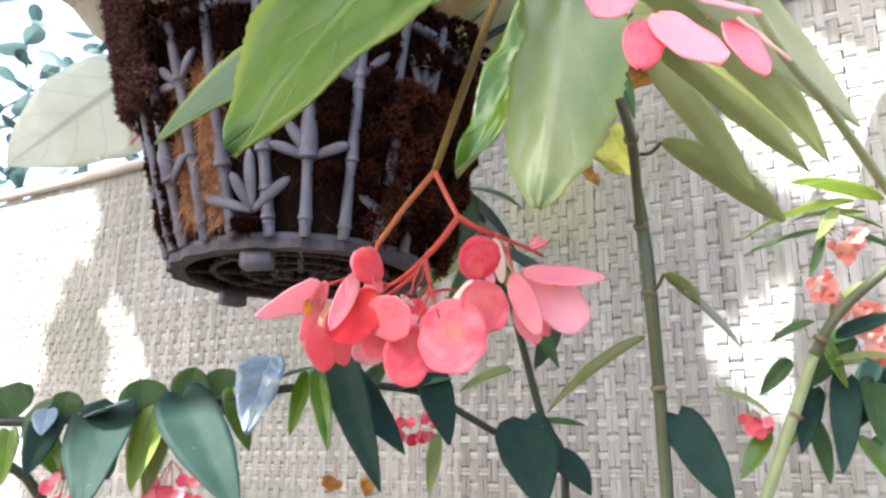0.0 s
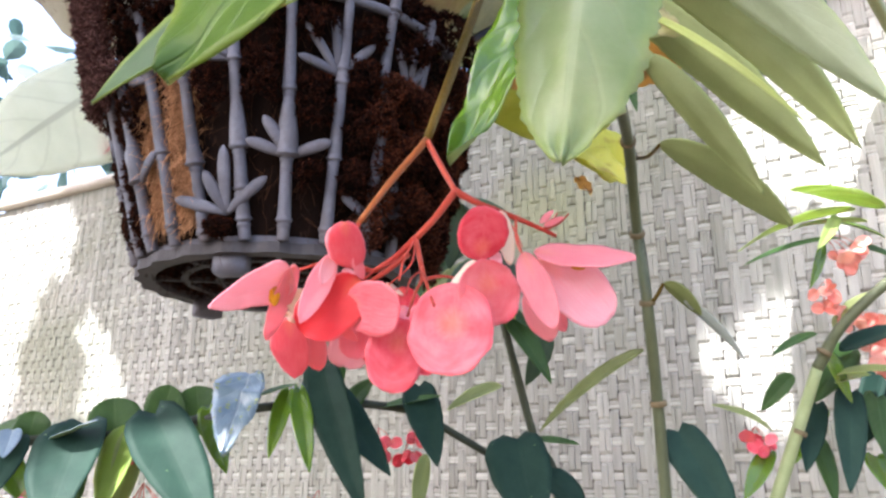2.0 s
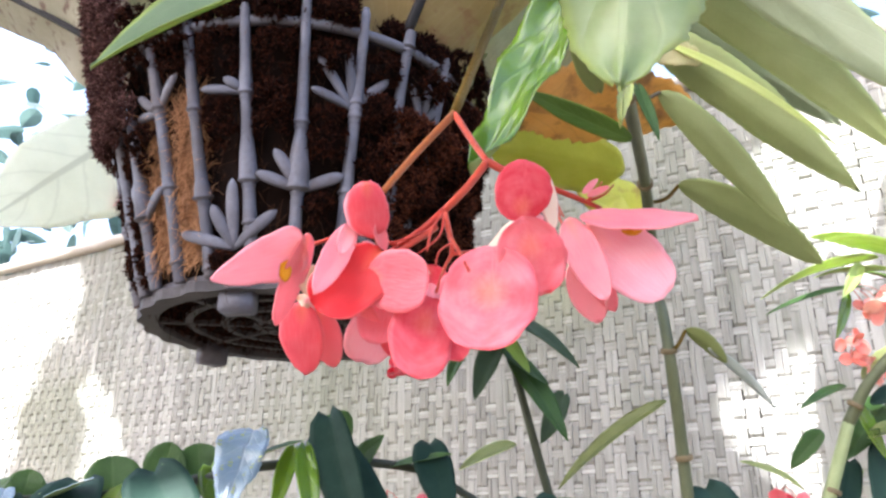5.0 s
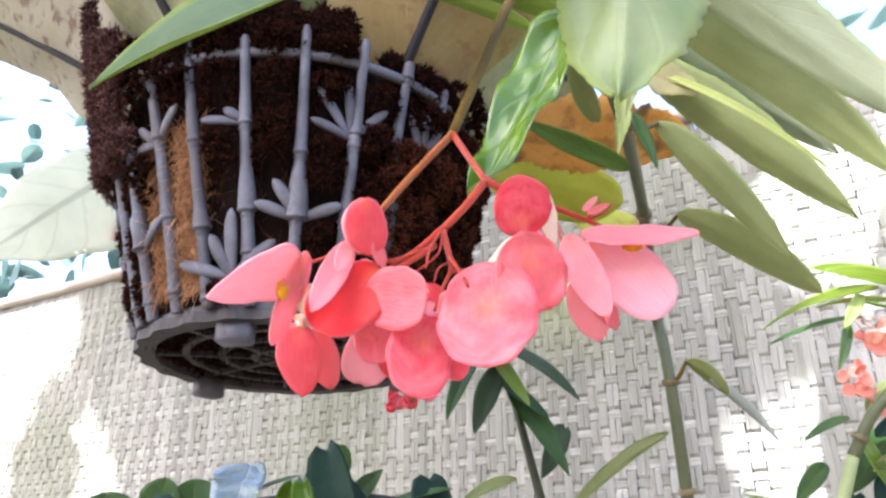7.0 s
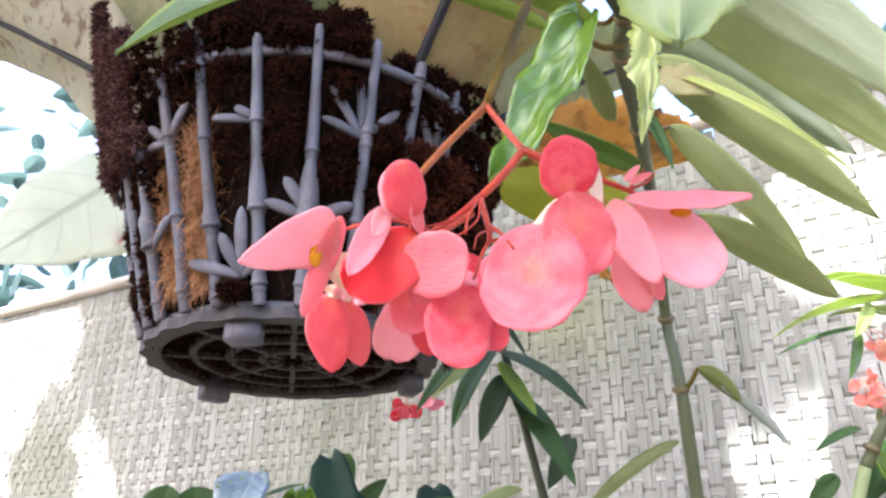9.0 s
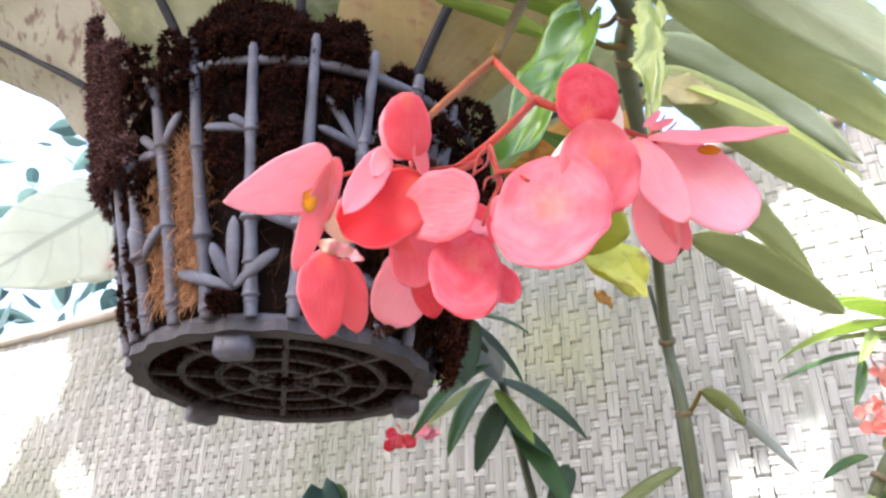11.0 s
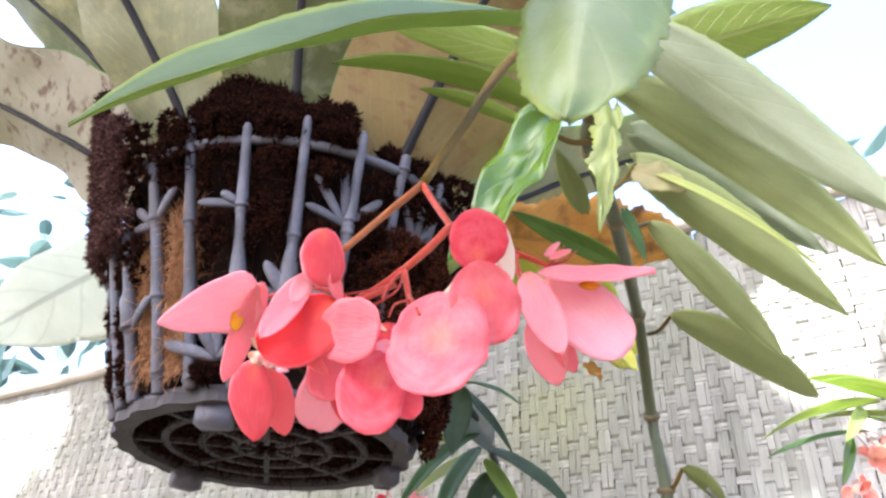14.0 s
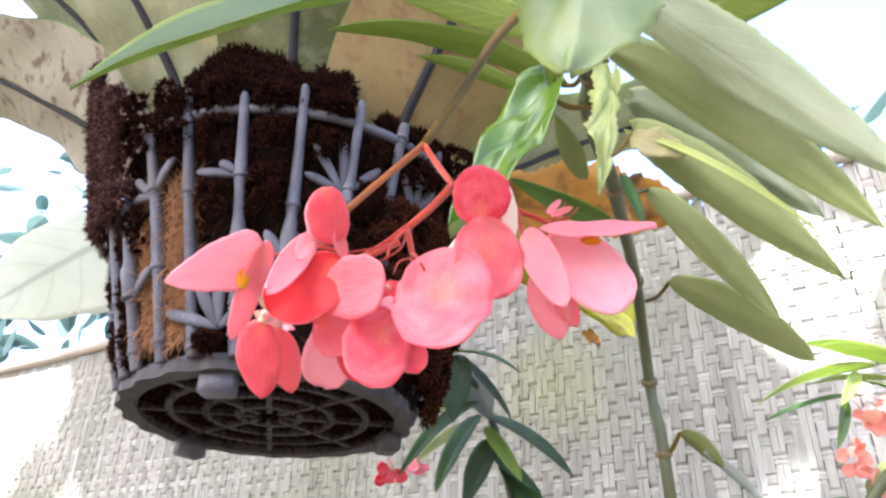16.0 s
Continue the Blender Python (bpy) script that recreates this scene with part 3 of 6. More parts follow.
def ring(bm, r0, r1, z0, z1, n=72, scallop=0.0, k=0):
    """A flat ring of rectangular section."""
    vs = []
    for i in range(n):
        a = 2 * math.pi * i / n
        s = scallop * (1 if i % 4 < 2 else -0.2)
        c, d = math.cos(a), math.sin(a)
        vs.append([bm.verts.new((BC.x + r * c, BC.y + r * d, z)) for r, z in ((r0, z0), (r1 + s, z0), (r1 + s, z1), (r0, z1))])
    for i in range(n):
        a, b = vs[i], vs[(i + 1) % n]
        for q in range(4):
            bm.faces.new((a[q], a[(q + 1) % 4], b[(q + 1) % 4], b[q]))
    return bm


basket = thing("hanging_basket", (BC.x, BC.y, BZ), "grey plastic bamboo-pattern hanging basket overgrown with brown roots", "basket")
part("base_ring", ring(bmesh.new(), BR - 0.0105, BR + 0.004, BZ - 0.002, BZ + 0.007, 88, 0.003), PLASTIC_DARK, basket, "grey scalloped base ring", smooth=False)
part("base_wall", ring(bmesh.new(), BR - 0.004, BR + 0.001, BZ + 0.006, BZ + 0.013, 88), PLASTIC, basket, smooth=False)
grid = bmesh.new()
for r in (0.024, 0.053, 0.084):
    ring(grid, r, r + 0.0065, BZ + 0.001, BZ + 0.006, 48)
part("base_grid", grid, PLASTIC_DARK, basket, "dark grey concentric base grid", smooth=False)
for k in range(8):
    a = radians(45 * k + 12)
    d = Vector((math.cos(a), math.sin(a), 0))
    bm = bmesh.new()
    bmesh.ops.create_cube(bm, size=1)
    bmesh.ops.transform(bm, matrix=Matrix.Translation(BC + d * 0.065 + Vector((0, 0, BZ + 0.0032))) @ Matrix.Rotation(a, 4, "Z") @ Matrix.Diagonal((0.104, 0.005, 0.005, 1)), verts=bm.verts)
    part("spoke", bm, PLASTIC_DARK, basket, smooth=False)
for deg in (-97, 23, 143):
    a = radians(deg)
    d = Vector((math.cos(a), math.sin(a), 0))
    bm = bmesh.new()
    bmesh.ops.create_cube(bm, size=1)
    bmesh.ops.transform(bm, matrix=Matrix.Translation(BC + d * (BR - 0.010) + Vector((0, 0, BZ - 0.008))) @ Matrix.Rotation(a, 4, "Z") @ Matrix.Diagonal((0.018, 0.027, 0.019, 1)), verts=bm.verts)
    bmesh.ops.bevel(bm, geom=bm.edges[:], offset=0.0016, segments=2, affect="EDGES")
    part("foot", bm, PLASTIC, basket)
part("upper_ring", tube(bmesh.new(), [on_basket(360 * k / 36, RZ, 0.006) for k in range(37)], (0.0046, 0.0046), 108, 8), PLASTIC, basket, "grey upper hoop")

# bamboo-shaped stakes: ringed joints, each segment swelling above its joint; degrees at foot and top, joints, a wide sheath (from, to, radius), top
STAKE_ROWS = [
    (329, 325, (1.63,), None, 1.811), (314, 311.5, (1.612, 1.66), None, 1.702), (313, 311, (1.735, 1.80), None, 1.816), (298.5, 297.5, (1.607, 1.665, 1.727, 1.738), None, 1.820),
    (283.5, 282.2, (1.612, 1.664, 1.716), (1.664, 1.712, 0.0092), 1.822), (270.2, 266.8, (1.612, 1.636, 1.669, 1.738), (1.669, 1.715, 0.0074), 1.812),
    (255.5, 250.5, (1.603, 1.658, 1.729), (1.658, 1.680, 0.0074), 1.824), (242, 236.5, (1.612, 1.672, 1.739), None, 1.80), (228, 223.5, (1.610, 1.656), (1.656, 1.70, 0.0078), 1.745),
    (217.5, 210.5, (1.612, 1.66), None, 1.745)] + [(203 - 14.4 * k, 198 - 14.4 * k, (1.612, 1.664, 1.735), None, 1.81) for k in range(14)]


def paddle(b, t, w, th, nrm):
    """A moulded blunt leaf: a flattened round bar, narrow at its foot, rounded at its tip, slightly humped."""
    b, t = Vector(b), Vector(t)
    ax = t - b
    side = ax.cross(nrm).normalized()
    up = side.cross(ax).normalized()
    bm, rows, n, k_n = bmesh.new(), [], 12, 10
    for i in range(n + 1):
        u = i / n
        f = (0.5 + 0.5 * math.sin(min(1.0, u * 1.7) * math.pi / 2)) * math.sqrt(max(0.02, 1 - max(0.0, (u - 0.6) / 0.4) ** 2.6))
        c = b + ax * u + up * (0.0022 * math.sin(math.pi * u))
        rows.append([bm.verts.new(c + side * (0.5 * w * f * math.cos(6.2832 * k / k_n)) + up * (0.5 * th * min(1, f + 0.1) * math.sin(6.2832 * k / k_n))) for k in range(k_n)])
    for r0, r1 in zip(rows, rows[1:]):
        for k in range(k_n):
            bm.faces.new((r0[k], r0[(k + 1) % k_n], r1[(k + 1) % k_n], r1[k]))
    bm.faces.new(list(reversed(rows[0])))
    bm.faces.new(rows[-1])
    return bm


srnd = random.Random(3)
stakes = []
for d0, d1, joints, sheath, high in STAKE_ROWS:
    low = BZ + 0.008 if high != 1.816 else 1.72

    def stake_r(s, joints=joints, sheath=sheath, low=low, high=high):
        z = low + (high - low) * s
        below = [q for q in joints if q <= z]
        above = (z - below[-1]) if below else 0.03
        r = 0.0047 + 0.0013 * math.exp(-above / 0.016) - 0.0006 * max(0.0, (z - 1.70) / 0.1)
        if sheath and sheath[0] <= z <= sheath[1]:
            u = (z - sheath[0]) / (sheath[1] - sheath[0])
            r = max(r, sheath[2] * (1 - 0.55 * u ** 1.8))
        for q in joints:
            for dz, up in ((-0.0022, 0.0011), (0.0022, 0.0013)):
                r += up * math.exp(-((z - q - dz) / 0.0011) ** 2)
            r -= 0.0006 * math.exp(-((z - q) / 0.0009) ** 2)
        return r * (0.7 if s > 0.985 else 1.0)
    bend = srnd.uniform(-0.8, 0.8)
    pts = [on_basket(d0 + (d1 - d0) * (z - BZ) / 0.23 + bend * math.sin(math.pi * u), z, 0.004 + 0.006 * u) for u, z in ((u, low + (high - low) * u) for u in (0, 0.25, 0.5, 0.75, 1))]
    stakes.append(part("stake", tube(bmesh.new(), pts, stake_r, 170, 12), PLASTIC, basket))

# moulded leaf sprays: the stake they sit on, the heart (degrees, height), then the tips of their leaves
SPRAYS = [
    (5, 264.2, 1.619, ((264.0, 1.671), (257.3, 1.652), (245.8, 1.633), (277.5, 1.646))),
    (4, 284.0, 1.664, ((270.7, 1.675), (276.0, 1.694), (296.6, 1.679))),
    (3, 296.9, 1.735, ((284.9, 1.745), (286.2, 1.772), (293.8, 1.784), (306.4, 1.766))),
    (7, 238.3, 1.737, ((246.8, 1.764), (229.6, 1.738), (231.0, 1.757))),
    (5, 267.1, 1.741, ((261.3, 1.752), (254.4, 1.745))),
    (8, 227.4, 1.655, ((239.4, 1.675), (223.0, 1.688))),
    (0, 320.4, 1.742, ((313.9, 1.771), (320.4, 1.779), (327.0, 1.775))),
    (1, 318.5, 1.620, ((301.5, 1.637), (312.5, 1.648), (322.4, 1.662), (331.0, 1.640)))]
SPRAYS += [(k, STAKE_ROWS[k][0] - 1, 1.655 + 0.03 * (k % 3), ((STAKE_ROWS[k][0] - 12, 1.67 + 0.03 * (k % 3)), (STAKE_ROWS[k][0] + 10, 1.68 + 0.03 * (k % 3)))) for k in range(10, 24, 2)]
for k, deg, z, tips in SPRAYS:
    for d, zt in tips:
        m = radians(0.5 * (deg + d))
        part("leaf_spray", paddle(on_basket(deg, z, 0.006), on_basket(d, zt, 0.010), 0.0105 if z < 1.70 else 0.0085, 0.0058, Vector((math.cos(m), math.sin(m), 0))), PLASTIC, stakes[k])

# coir liner and the soil disc that shows through the grid
bm = bmesh.new()
lev = 16
vs = []
for i in range(lev + 1):
    z = BZ + 0.008 + (RZ + 0.006 - BZ - 0.008) * i / lev
    row = []
    for k in range(96):
        a = 2 * math.pi * k / 96
        r = cone_r(z) - 0.006 + 0.005 * noise.noise(Vector((math.cos(a) * 6, math.sin(a) * 6, z * 25)))
        row.append(bm.verts.new((BC.x + r * math.cos(a), BC.y + r * math.sin(a), z)))
    vs.append(row)
for r0, r1 in zip(vs, vs[1:]):
    for k in range(96):
        bm.faces.new((r0[k], r0[(k + 1) % 96], r1[(k + 1) % 96], r1[k]))
bm.faces.new(list(reversed(vs[0])))
bm.faces.new(vs[-1])
part("coir_liner", bm, COIR, basket, "brown coir liner, gap shade in its colour")


def tufts(seeds, ln, w, curl, rnd, mats):
    """Many short bent fibres as one mesh; seeds are places with their outward direction."""
    verts, faces = [], []
    for p, d in seeds:
        d = (d + Vector((rnd.uniform(-1, 1), rnd.uniform(-1, 1), rnd.uniform(-1, 1))) * curl).normalized()
        s = d.cross(Vector((rnd.uniform(-1, 1), rnd.uniform(-1, 1), rnd.uniform(-1, 1)))).normalized()
        b = d.cross(s)
        L = ln * rnd.uniform(0.5, 1.3)
        n0 = len(verts)
        q = p.copy()
        dd = d
        for h in range(4):
            ww = w * (1 - 0.22 * h)
            verts += [q + s * ww, q - s * 0.5 * ww + b * 0.87 * ww, q - s * 0.5 * ww - b * 0.87 * ww]
            dd = (dd + Vector((rnd.uniform(-1, 1), rnd.uniform(-1, 1), rnd.uniform(-1, 1))) * 0.55).normalized()
            q = q + dd * (L / 3)
        for h in range(3):
            a = n0 + 3 * h
            for k in range(3):
                faces.append((a + k, a + (k + 1) % 3, a + 3 + (k + 1) % 3, a + 3 + k))
    me = bpy.data.meshes.new("fibres")
    me.from_pydata([tuple(v) for v in verts], [], faces)
    me.polygons.foreach_set("use_smooth", [True] * len(me.polygons))
    for m in mats:
        me.materials.append(m)
    if len(mats) > 1:   # the outer third of each fibre is its tip
        me.polygons.foreach_set("material_index", ([0] * 6 + [1] * 3) * (len(me.polygons) // 9))
    return me


trnd = random.Random(17)
seeds = []


def root_clump(deg, z, size, out, n):
    """A bushy cushion of roots on the basket's flank."""
    c = on_basket(deg, min(z, RZ + 0.03), out - 0.3 * max(0, z - RZ - 0.03))
    c.z = z
    a = Vector((math.cos(radians(deg)), math.sin(radians(deg)), 0.0))
    s = Vector((-a.y, a.x, 0))
    for _ in range(n):
        th, ph = trnd.uniform(0, 6.283), math.acos(trnd.random())
        d = a * math.cos(ph) + (s * math.cos(th) + Vector((0, 0, 1)) * math.sin(th)) * math.sin(ph)
        k = size * trnd.uniform(0.75, 1.05)
        seeds.append((c + Vector((d.x * k * 0.8, d.y * k * 0.8, d.z * k)) + Vector((trnd.uniform(-1, 1), trnd.uniform(-1, 1), trnd.uniform(-1, 1))) * 0.0025, d))


def root_block(deg, half, z0, z1, out, n):
    """A squarish cushion of knobbly root tips that swells out between two stakes."""
    for _ in range(n // 14):
        x, y = trnd.uniform(-1, 1), trnd.uniform(-1, 1)
        bulge = (1 - x * x) ** 0.7 * (1 - y * y) ** 0.7
        ang, z = deg + x * half, z0 + (z1 - z0) * (0.5 + 0.5 * y)
        c = on_basket(ang, min(z, RZ + 0.03), out * (0.15 + 0.85 * bulge) - 0.3 * max(0, z - RZ - 0.03) + trnd.uniform(-0.004, 0.001))
        c.z = z
        a = radians(ang + 25 * x)
        d = Vector((math.cos(a), math.sin(a), 0.7 * y)).normalized()
        for _ in range(14):
            e = (d + Vector((trnd.gauss(0, 1), trnd.gauss(0, 1), trnd.gauss(0, 1))) * 0.55).normalized()
            seeds.append((c + e * trnd.uniform(0.0006, 0.0022), e))


# root cushions between the stakes: degrees, half width, from, to
PADS = [(234, 5.6, 1.772, 1.812), (235, 5.2, 1.806, 1.830), (246.5, 5.6, 1.765, 1.806), (247, 5.4, 1.800, 1.830), (259.5, 5.2, 1.757, 1.796), (260, 5.2, 1.800, 1.826), (260.5, 5.0, 1.700, 1.737),
        (275, 5.6, 1.754, 1.790), (275, 5.8, 1.704, 1.751), (275, 5.6, 1.797, 1.822), (290, 5.6, 1.800, 1.816), (290, 5.4, 1.757, 1.785), (290.5, 5.2, 1.690, 1.733), (304.5, 5.2, 1.764, 1.785),
        (304.5, 5.6, 1.716, 1.752), (305, 5.6, 1.672, 1.712), (305.5, 5.4, 1.632, 1.668), (232, 4.0, 1.694, 1.732), (261.5, 3.6, 1.600, 1.612), (290, 4.0, 1.640, 1.66)]
PADS += [(222, 5.4, 1.605, 1.645), (222, 5.4, 1.648, 1.688), (221, 5.4, 1.69, 1.735), (208, 6.5, 1.61, 1.66), (208, 6.5, 1.662, 1.71), (207, 6.5, 1.712, 1.75)]
PADS += [(319, 6.0, 1.76, 1.785), (320, 6.5, 1.70, 1.742), (321, 6.5, 1.655, 1.695), (322, 6.0, 1.61, 1.65)]
PADS += [(335 + 15 * k, 6.5, 1.61 + 0.045 * q, 1.65 + 0.045 * q) for k in range(4) for q in range(5)]
for deg, half, z0, z1 in PADS:
    side = math.cos(radians(deg)) < -0.74 or math.cos(radians(deg)) > 0.66
    root_block(deg, half * 0.95, z0 + 0.001, z1 - 0.001, 0.009 if deg < 225 else 0.022 + (0.006 if side or (deg < 252 and z1 > 1.79) else 0.0), int(640 * max(0.6, half * (z1 - z0) / 0.17)))
kept, seeds = seeds, []
for _ in range(46):
    deg = trnd.uniform(-54, 12)
    root_clump(deg, trnd.uniform(BZ + 0.015, 1.735 if deg < -28 else RZ), trnd.uniform(0.012, 0.018), 0.012, 300)
me = tufts(seeds, 0.0052, 0.0010, 0.5, trnd, (ROOT_RED, ROOT_RED_TIP))
part("root_tuft", me, None, basket, "rusty-red root tufts, sunlight in their colour", kind="stuff")
seeds = kept
for _ in range(18):
    root_clump(trnd.uniform(40, 190), RZ + trnd.uniform(0.035, 0.072), trnd.uniform(0.018, 0.026), -0.02, 300)
for deg, peak in ((252.5, 0.165), (254, 0.150), (264, 0.118), (260, 0.145), (256, 0.11), (269, 0.10), (274, 0.072), (281, 0.055), (288, 0.075), (293, 0.085), (312, 0.03), (322, 0.04), (330, 0.045), (251, 0.072), (243, 0.045)):
    for q in range(5):
        root_clump(deg + trnd.uniform(-2, 2), RZ + peak * (0.2 + 0.19 * q), 0.020 - 0.002 * q, -0.006 - 0.004 * q, 300)
me = tufts(seeds, 0.0052, 0.0011, 0.5, trnd, (ROOT, ROOT_TIP))
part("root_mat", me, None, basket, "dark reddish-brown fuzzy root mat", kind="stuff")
seeds = []
# the thicket that climbs past the rim on the skylit flank: degrees, top
for deg, top in ((186, 1.88), (191, 1.92), (196, 1.955), (201, 1.93), (206, 1.90), (211, 1.875), (216, 1.862), (221, 1.85), (226, 1.842)):
    z = (1.735 if deg > 203 else 1.757) + trnd.uniform(0, 0.012)
    while z < top:
        root_clump(deg + trnd.uniform(-2, 2), z, trnd.uniform(0.011, 0.015), 0.016 + 0.3 * max(0, z - RZ - 0.03) + (cone_r(z) - cone_r(min(z, RZ + 0.03))), 230)
        z += trnd.uniform(0.014, 0.020)
me = tufts(seeds, 0.0058, 0.0010, 0.5, trnd, (ROOT_LIT, ROOT_LIT_TIP))
part("root_thicket", me, None, basket, "purple-brown root thicket, skylight in its pale colour", kind="stuff")
seeds = []
for _ in range(1900):
    deg, z = trnd.uniform(0, 360), trnd.uniform(BZ + 0.012, RZ + 0.01)
    a = radians(deg)
    seeds.append((on_basket(deg, z, -0.004), Vector((-math.sin(a) * trnd.uniform(-0.6, 0.6) + 0.12 * math.cos(a), math.cos(a) * trnd.uniform(-0.6, 0.6) + 0.12 * math.sin(a), trnd.choice((-1, 1))))))
me = tufts(seeds, 0.030, 0.00035, 0.25, trnd, (FIBRE,))
part("coir_fuzz", me, None, basket, "loose golden-brown coir fibres", kind="stuff")
seeds = []
for _ in range(1900):
    deg, z = trnd.choice((247.5, 247.5, 233.5)) + trnd.uniform(-4.6, 4.6), trnd.uniform(BZ + 0.028, RZ - 0.052)
    a = radians(deg)
    seeds.append((on_basket(deg, z, 0.0), Vector((-math.sin(a) * trnd.uniform(-0.5, 0.5) + 0.1 * math.cos(a), math.cos(a) * trnd.uniform(-0.5, 0.5) + 0.1 * math.sin(a), trnd.choice((-1, 1))))))
me = tufts(seeds, 0.021, 0.0005, 0.2, trnd, (FIBRE_PALE,))
part("coir_patch", me, None, basket, "bare pale coir fibres between two stakes", kind="stuff")
seeds = []
for _ in range(6500):
    r, a = 0.118 * math.sqrt(trnd.random()), trnd.uniform(0, 6.283)
    seeds.append((Vector((BC.x + r * math.cos(a), BC.y + r * math.sin(a), BZ + trnd.uniform(0.0040, 0.0095))), Vector((trnd.uniform(-1, 1), trnd.uniform(-1, 1), -0.15))))
me = tufts(seeds, 0.012, 0.0006, 0.5, trnd, (ROOT, ROOT_TIP))
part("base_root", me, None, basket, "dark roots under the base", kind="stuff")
for deg in (30, 150, 270):
    part("hanger_wire", tube(bmesh.new(), [on_basket(deg, RZ + 0.02, -0.012), Vector((BC.x, BC.y, 2.6)), Vector((BC.x, BC.y, 3.21))], (0.0012, 0.0012), 20, 6), PLASTIC_DARK, basket)

# ---- the bird's nest fern ----
fern = thing("birds_nest_fern", (BC.x, BC.y, RZ + 0.03), "bird's nest fern with broad cream-backed fronds and black midribs", "fern")


def frond(deg, lift, length, width, old=None, droop=0.35, r0=0.10, z0=0.0, twist=0.0, label=""):
    """A long strap frond: two skins along an arching line, black midrib proud of the under side."""
    SEED[0] += 1
    rnd = random.Random(SEED[0] * 31)
    a = radians(deg)
    d, side = Vector((math.cos(a), math.sin(a), 0)), Vector((-math.sin(a), math.cos(a), 0))
    n, m = 28, 12
    p = Vector((BC.x, BC.y, RZ + 0.015 + z0)) + d * r0
    ang = radians(lift)
    line = []
    for i in range(n + 1):
        line.append((p.copy(), ang))
        p = p + (d * math.cos(ang) + Vector((0, 0, math.sin(ang)))) * (length / n)
        ang -= radians(lift) * droop * 2 / n
    bm = bmesh.new()
    uvl = bm.loops.layers.uv.new("uv")
    skins = []
    ph = rnd.uniform(0, 6)
    for lay in (0, 1):
        rows = []
        for i, (q, an) in enumerate(line):
            u = i / n
            nrm = (-d * math.sin(an) + Vector((0, 0, math.cos(an))))
            hw = 0.5 * width * SHAPES["frond"](min(u, 0.995))
            sd = (side * math.cos(radians(twist)) + nrm * math.sin(radians(twist)))
            row = []
            for j in range(m + 1):
                v = 2 * j / m - 1
                off = 0.22 * abs(v) * hw + 0.010 * abs(v) ** 2 * math.sin(u * 17 + ph + (2 if v > 0 else 0)) + 0.003 * math.sin(u * 40 + v * 3)
                row.append(bm.verts.new(q + sd * (v * hw) + nrm * (off - lay * 0.0014)))
            rows.append(row)
        skins.append(rows)
        for i in range(n):
            for j in range(m):
                cs = ((i, j), (i + 1, j), (i + 1, j + 1), (i, j + 1))
                cs = tuple(reversed(cs)) if lay == 0 else cs
                f = bm.faces.new([rows[x][y] for x, y in cs])
                f.material_index = lay
                for l, (x, y) in zip(f.loops, cs):
                    l[uvl].uv = (x / n, y / m)
    fr = part("frond", bm, (FROND_TOP, old or FROND), fern, label)
    pts = [q - (-d * math.sin(an) + Vector((0, 0, math.cos(an)))) * 0.0028 for q, an in line]
    part("midrib", tube(bmesh.new(), pts[::3] + [pts[-1]], (0.0052, 0.0012), 40, 8), MIDRIB, fr, "black midrib")
    return fr


frond(276, 60, 0.62, 0.155, old=FROND_GREEN, droop=0.30, r0=0.11)
frond(257, 72, 0.62, 0.14, old=FROND_GREEN, droop=0.12, r0=0.05)
frond(238, 78, 0.62, 0.14, droop=0.10, r0=0.04)
frond(224, 58, 0.66, 0.155, droop=0.30, r0=0.095, twist=14)
frond(250, 84, 0.60, 0.130, old=FROND_GREEN, droop=0.06, r0=0.02)
frond(192, 58, 0.62, 0.125, droop=0.30, r0=0.085, twist=25)
frond(178, 38, 0.66, 0.160, old=FROND_SPOT, droop=0.25, r0=0.085, twist=32, label="ageing frond with brown blotches")
frond(314, 56, 0.62, 0.165, old=FROND_OLD, droop=0.30, r0=0.145, z0=-0.015, twist=-14, label="ageing frond with brown blotches")
frond(296, 84, 0.60, 0.120, old=FROND_GREEN, droop=0.06, r0=0.02)
frond(340, 54, 0.70, 0.140, droop=0.32, r0=0.11, old=FROND_OLD, twist=-22, label="ageing frond with brown blotches")
frond(24, 42, 0.85, 0.140, droop=0.25, twist=-28)
frond(352, 84, 0.66, 0.120, droop=0.06, r0=0.05, twist=-15)
frond(32, 52, 0.66, 0.120, droop=0.3)
frond(58, 66, 0.40, 0.12, droop=0.2)
frond(92, 55, 0.64, 0.125, droop=0.3)
frond(125, 58, 0.64, 0.125, droop=0.3)
frond(155, 50, 0.62, 0.125, droop=0.3, twist=15)
frond(325, 84, 0.60, 0.12, droop=0.06, r0=0.02)
frond(205, 84, 0.60, 0.12, droop=0.06, r0=0.02)


# ---- the cane begonia with the near flowers ----
begonia = thing("begonia_plant", (0.29, 0.93, 0.0), "tall cane begonia with green wing leaves and coral pink flowers", "plant")
stem(begonia, "cane", ((0.29, 0.95, 0.02), (0.285, 0.945, 0.9), (0.282, 0.930, 1.421), (0.270, 0.895, 1.593), (0.273, 0.925, 1.682), (0.244, 0.820, 1.754), (0.182, 0.620, 1.734), (0.1400, 0.4920, 1.7020), (0.1361, 0.4620, 1.7054), (0.1218, 0.4340, 1.7038), (0.1189, 0.4050, 1.7069), (0.1168, 0.3700, 1.7141), (0.118, 0.33, 1.73)), (0.0068, 0.0050), CANE, "green jointed cane", n=90)
node_ring(begonia, (0.270, 0.895, 1.593), (-0.006, -0.025, 0.066), 0.0086)
node_ring(begonia, (0.273, 0.925, 1.682), (-0.013, -0.045, 0.048), 0.0089)
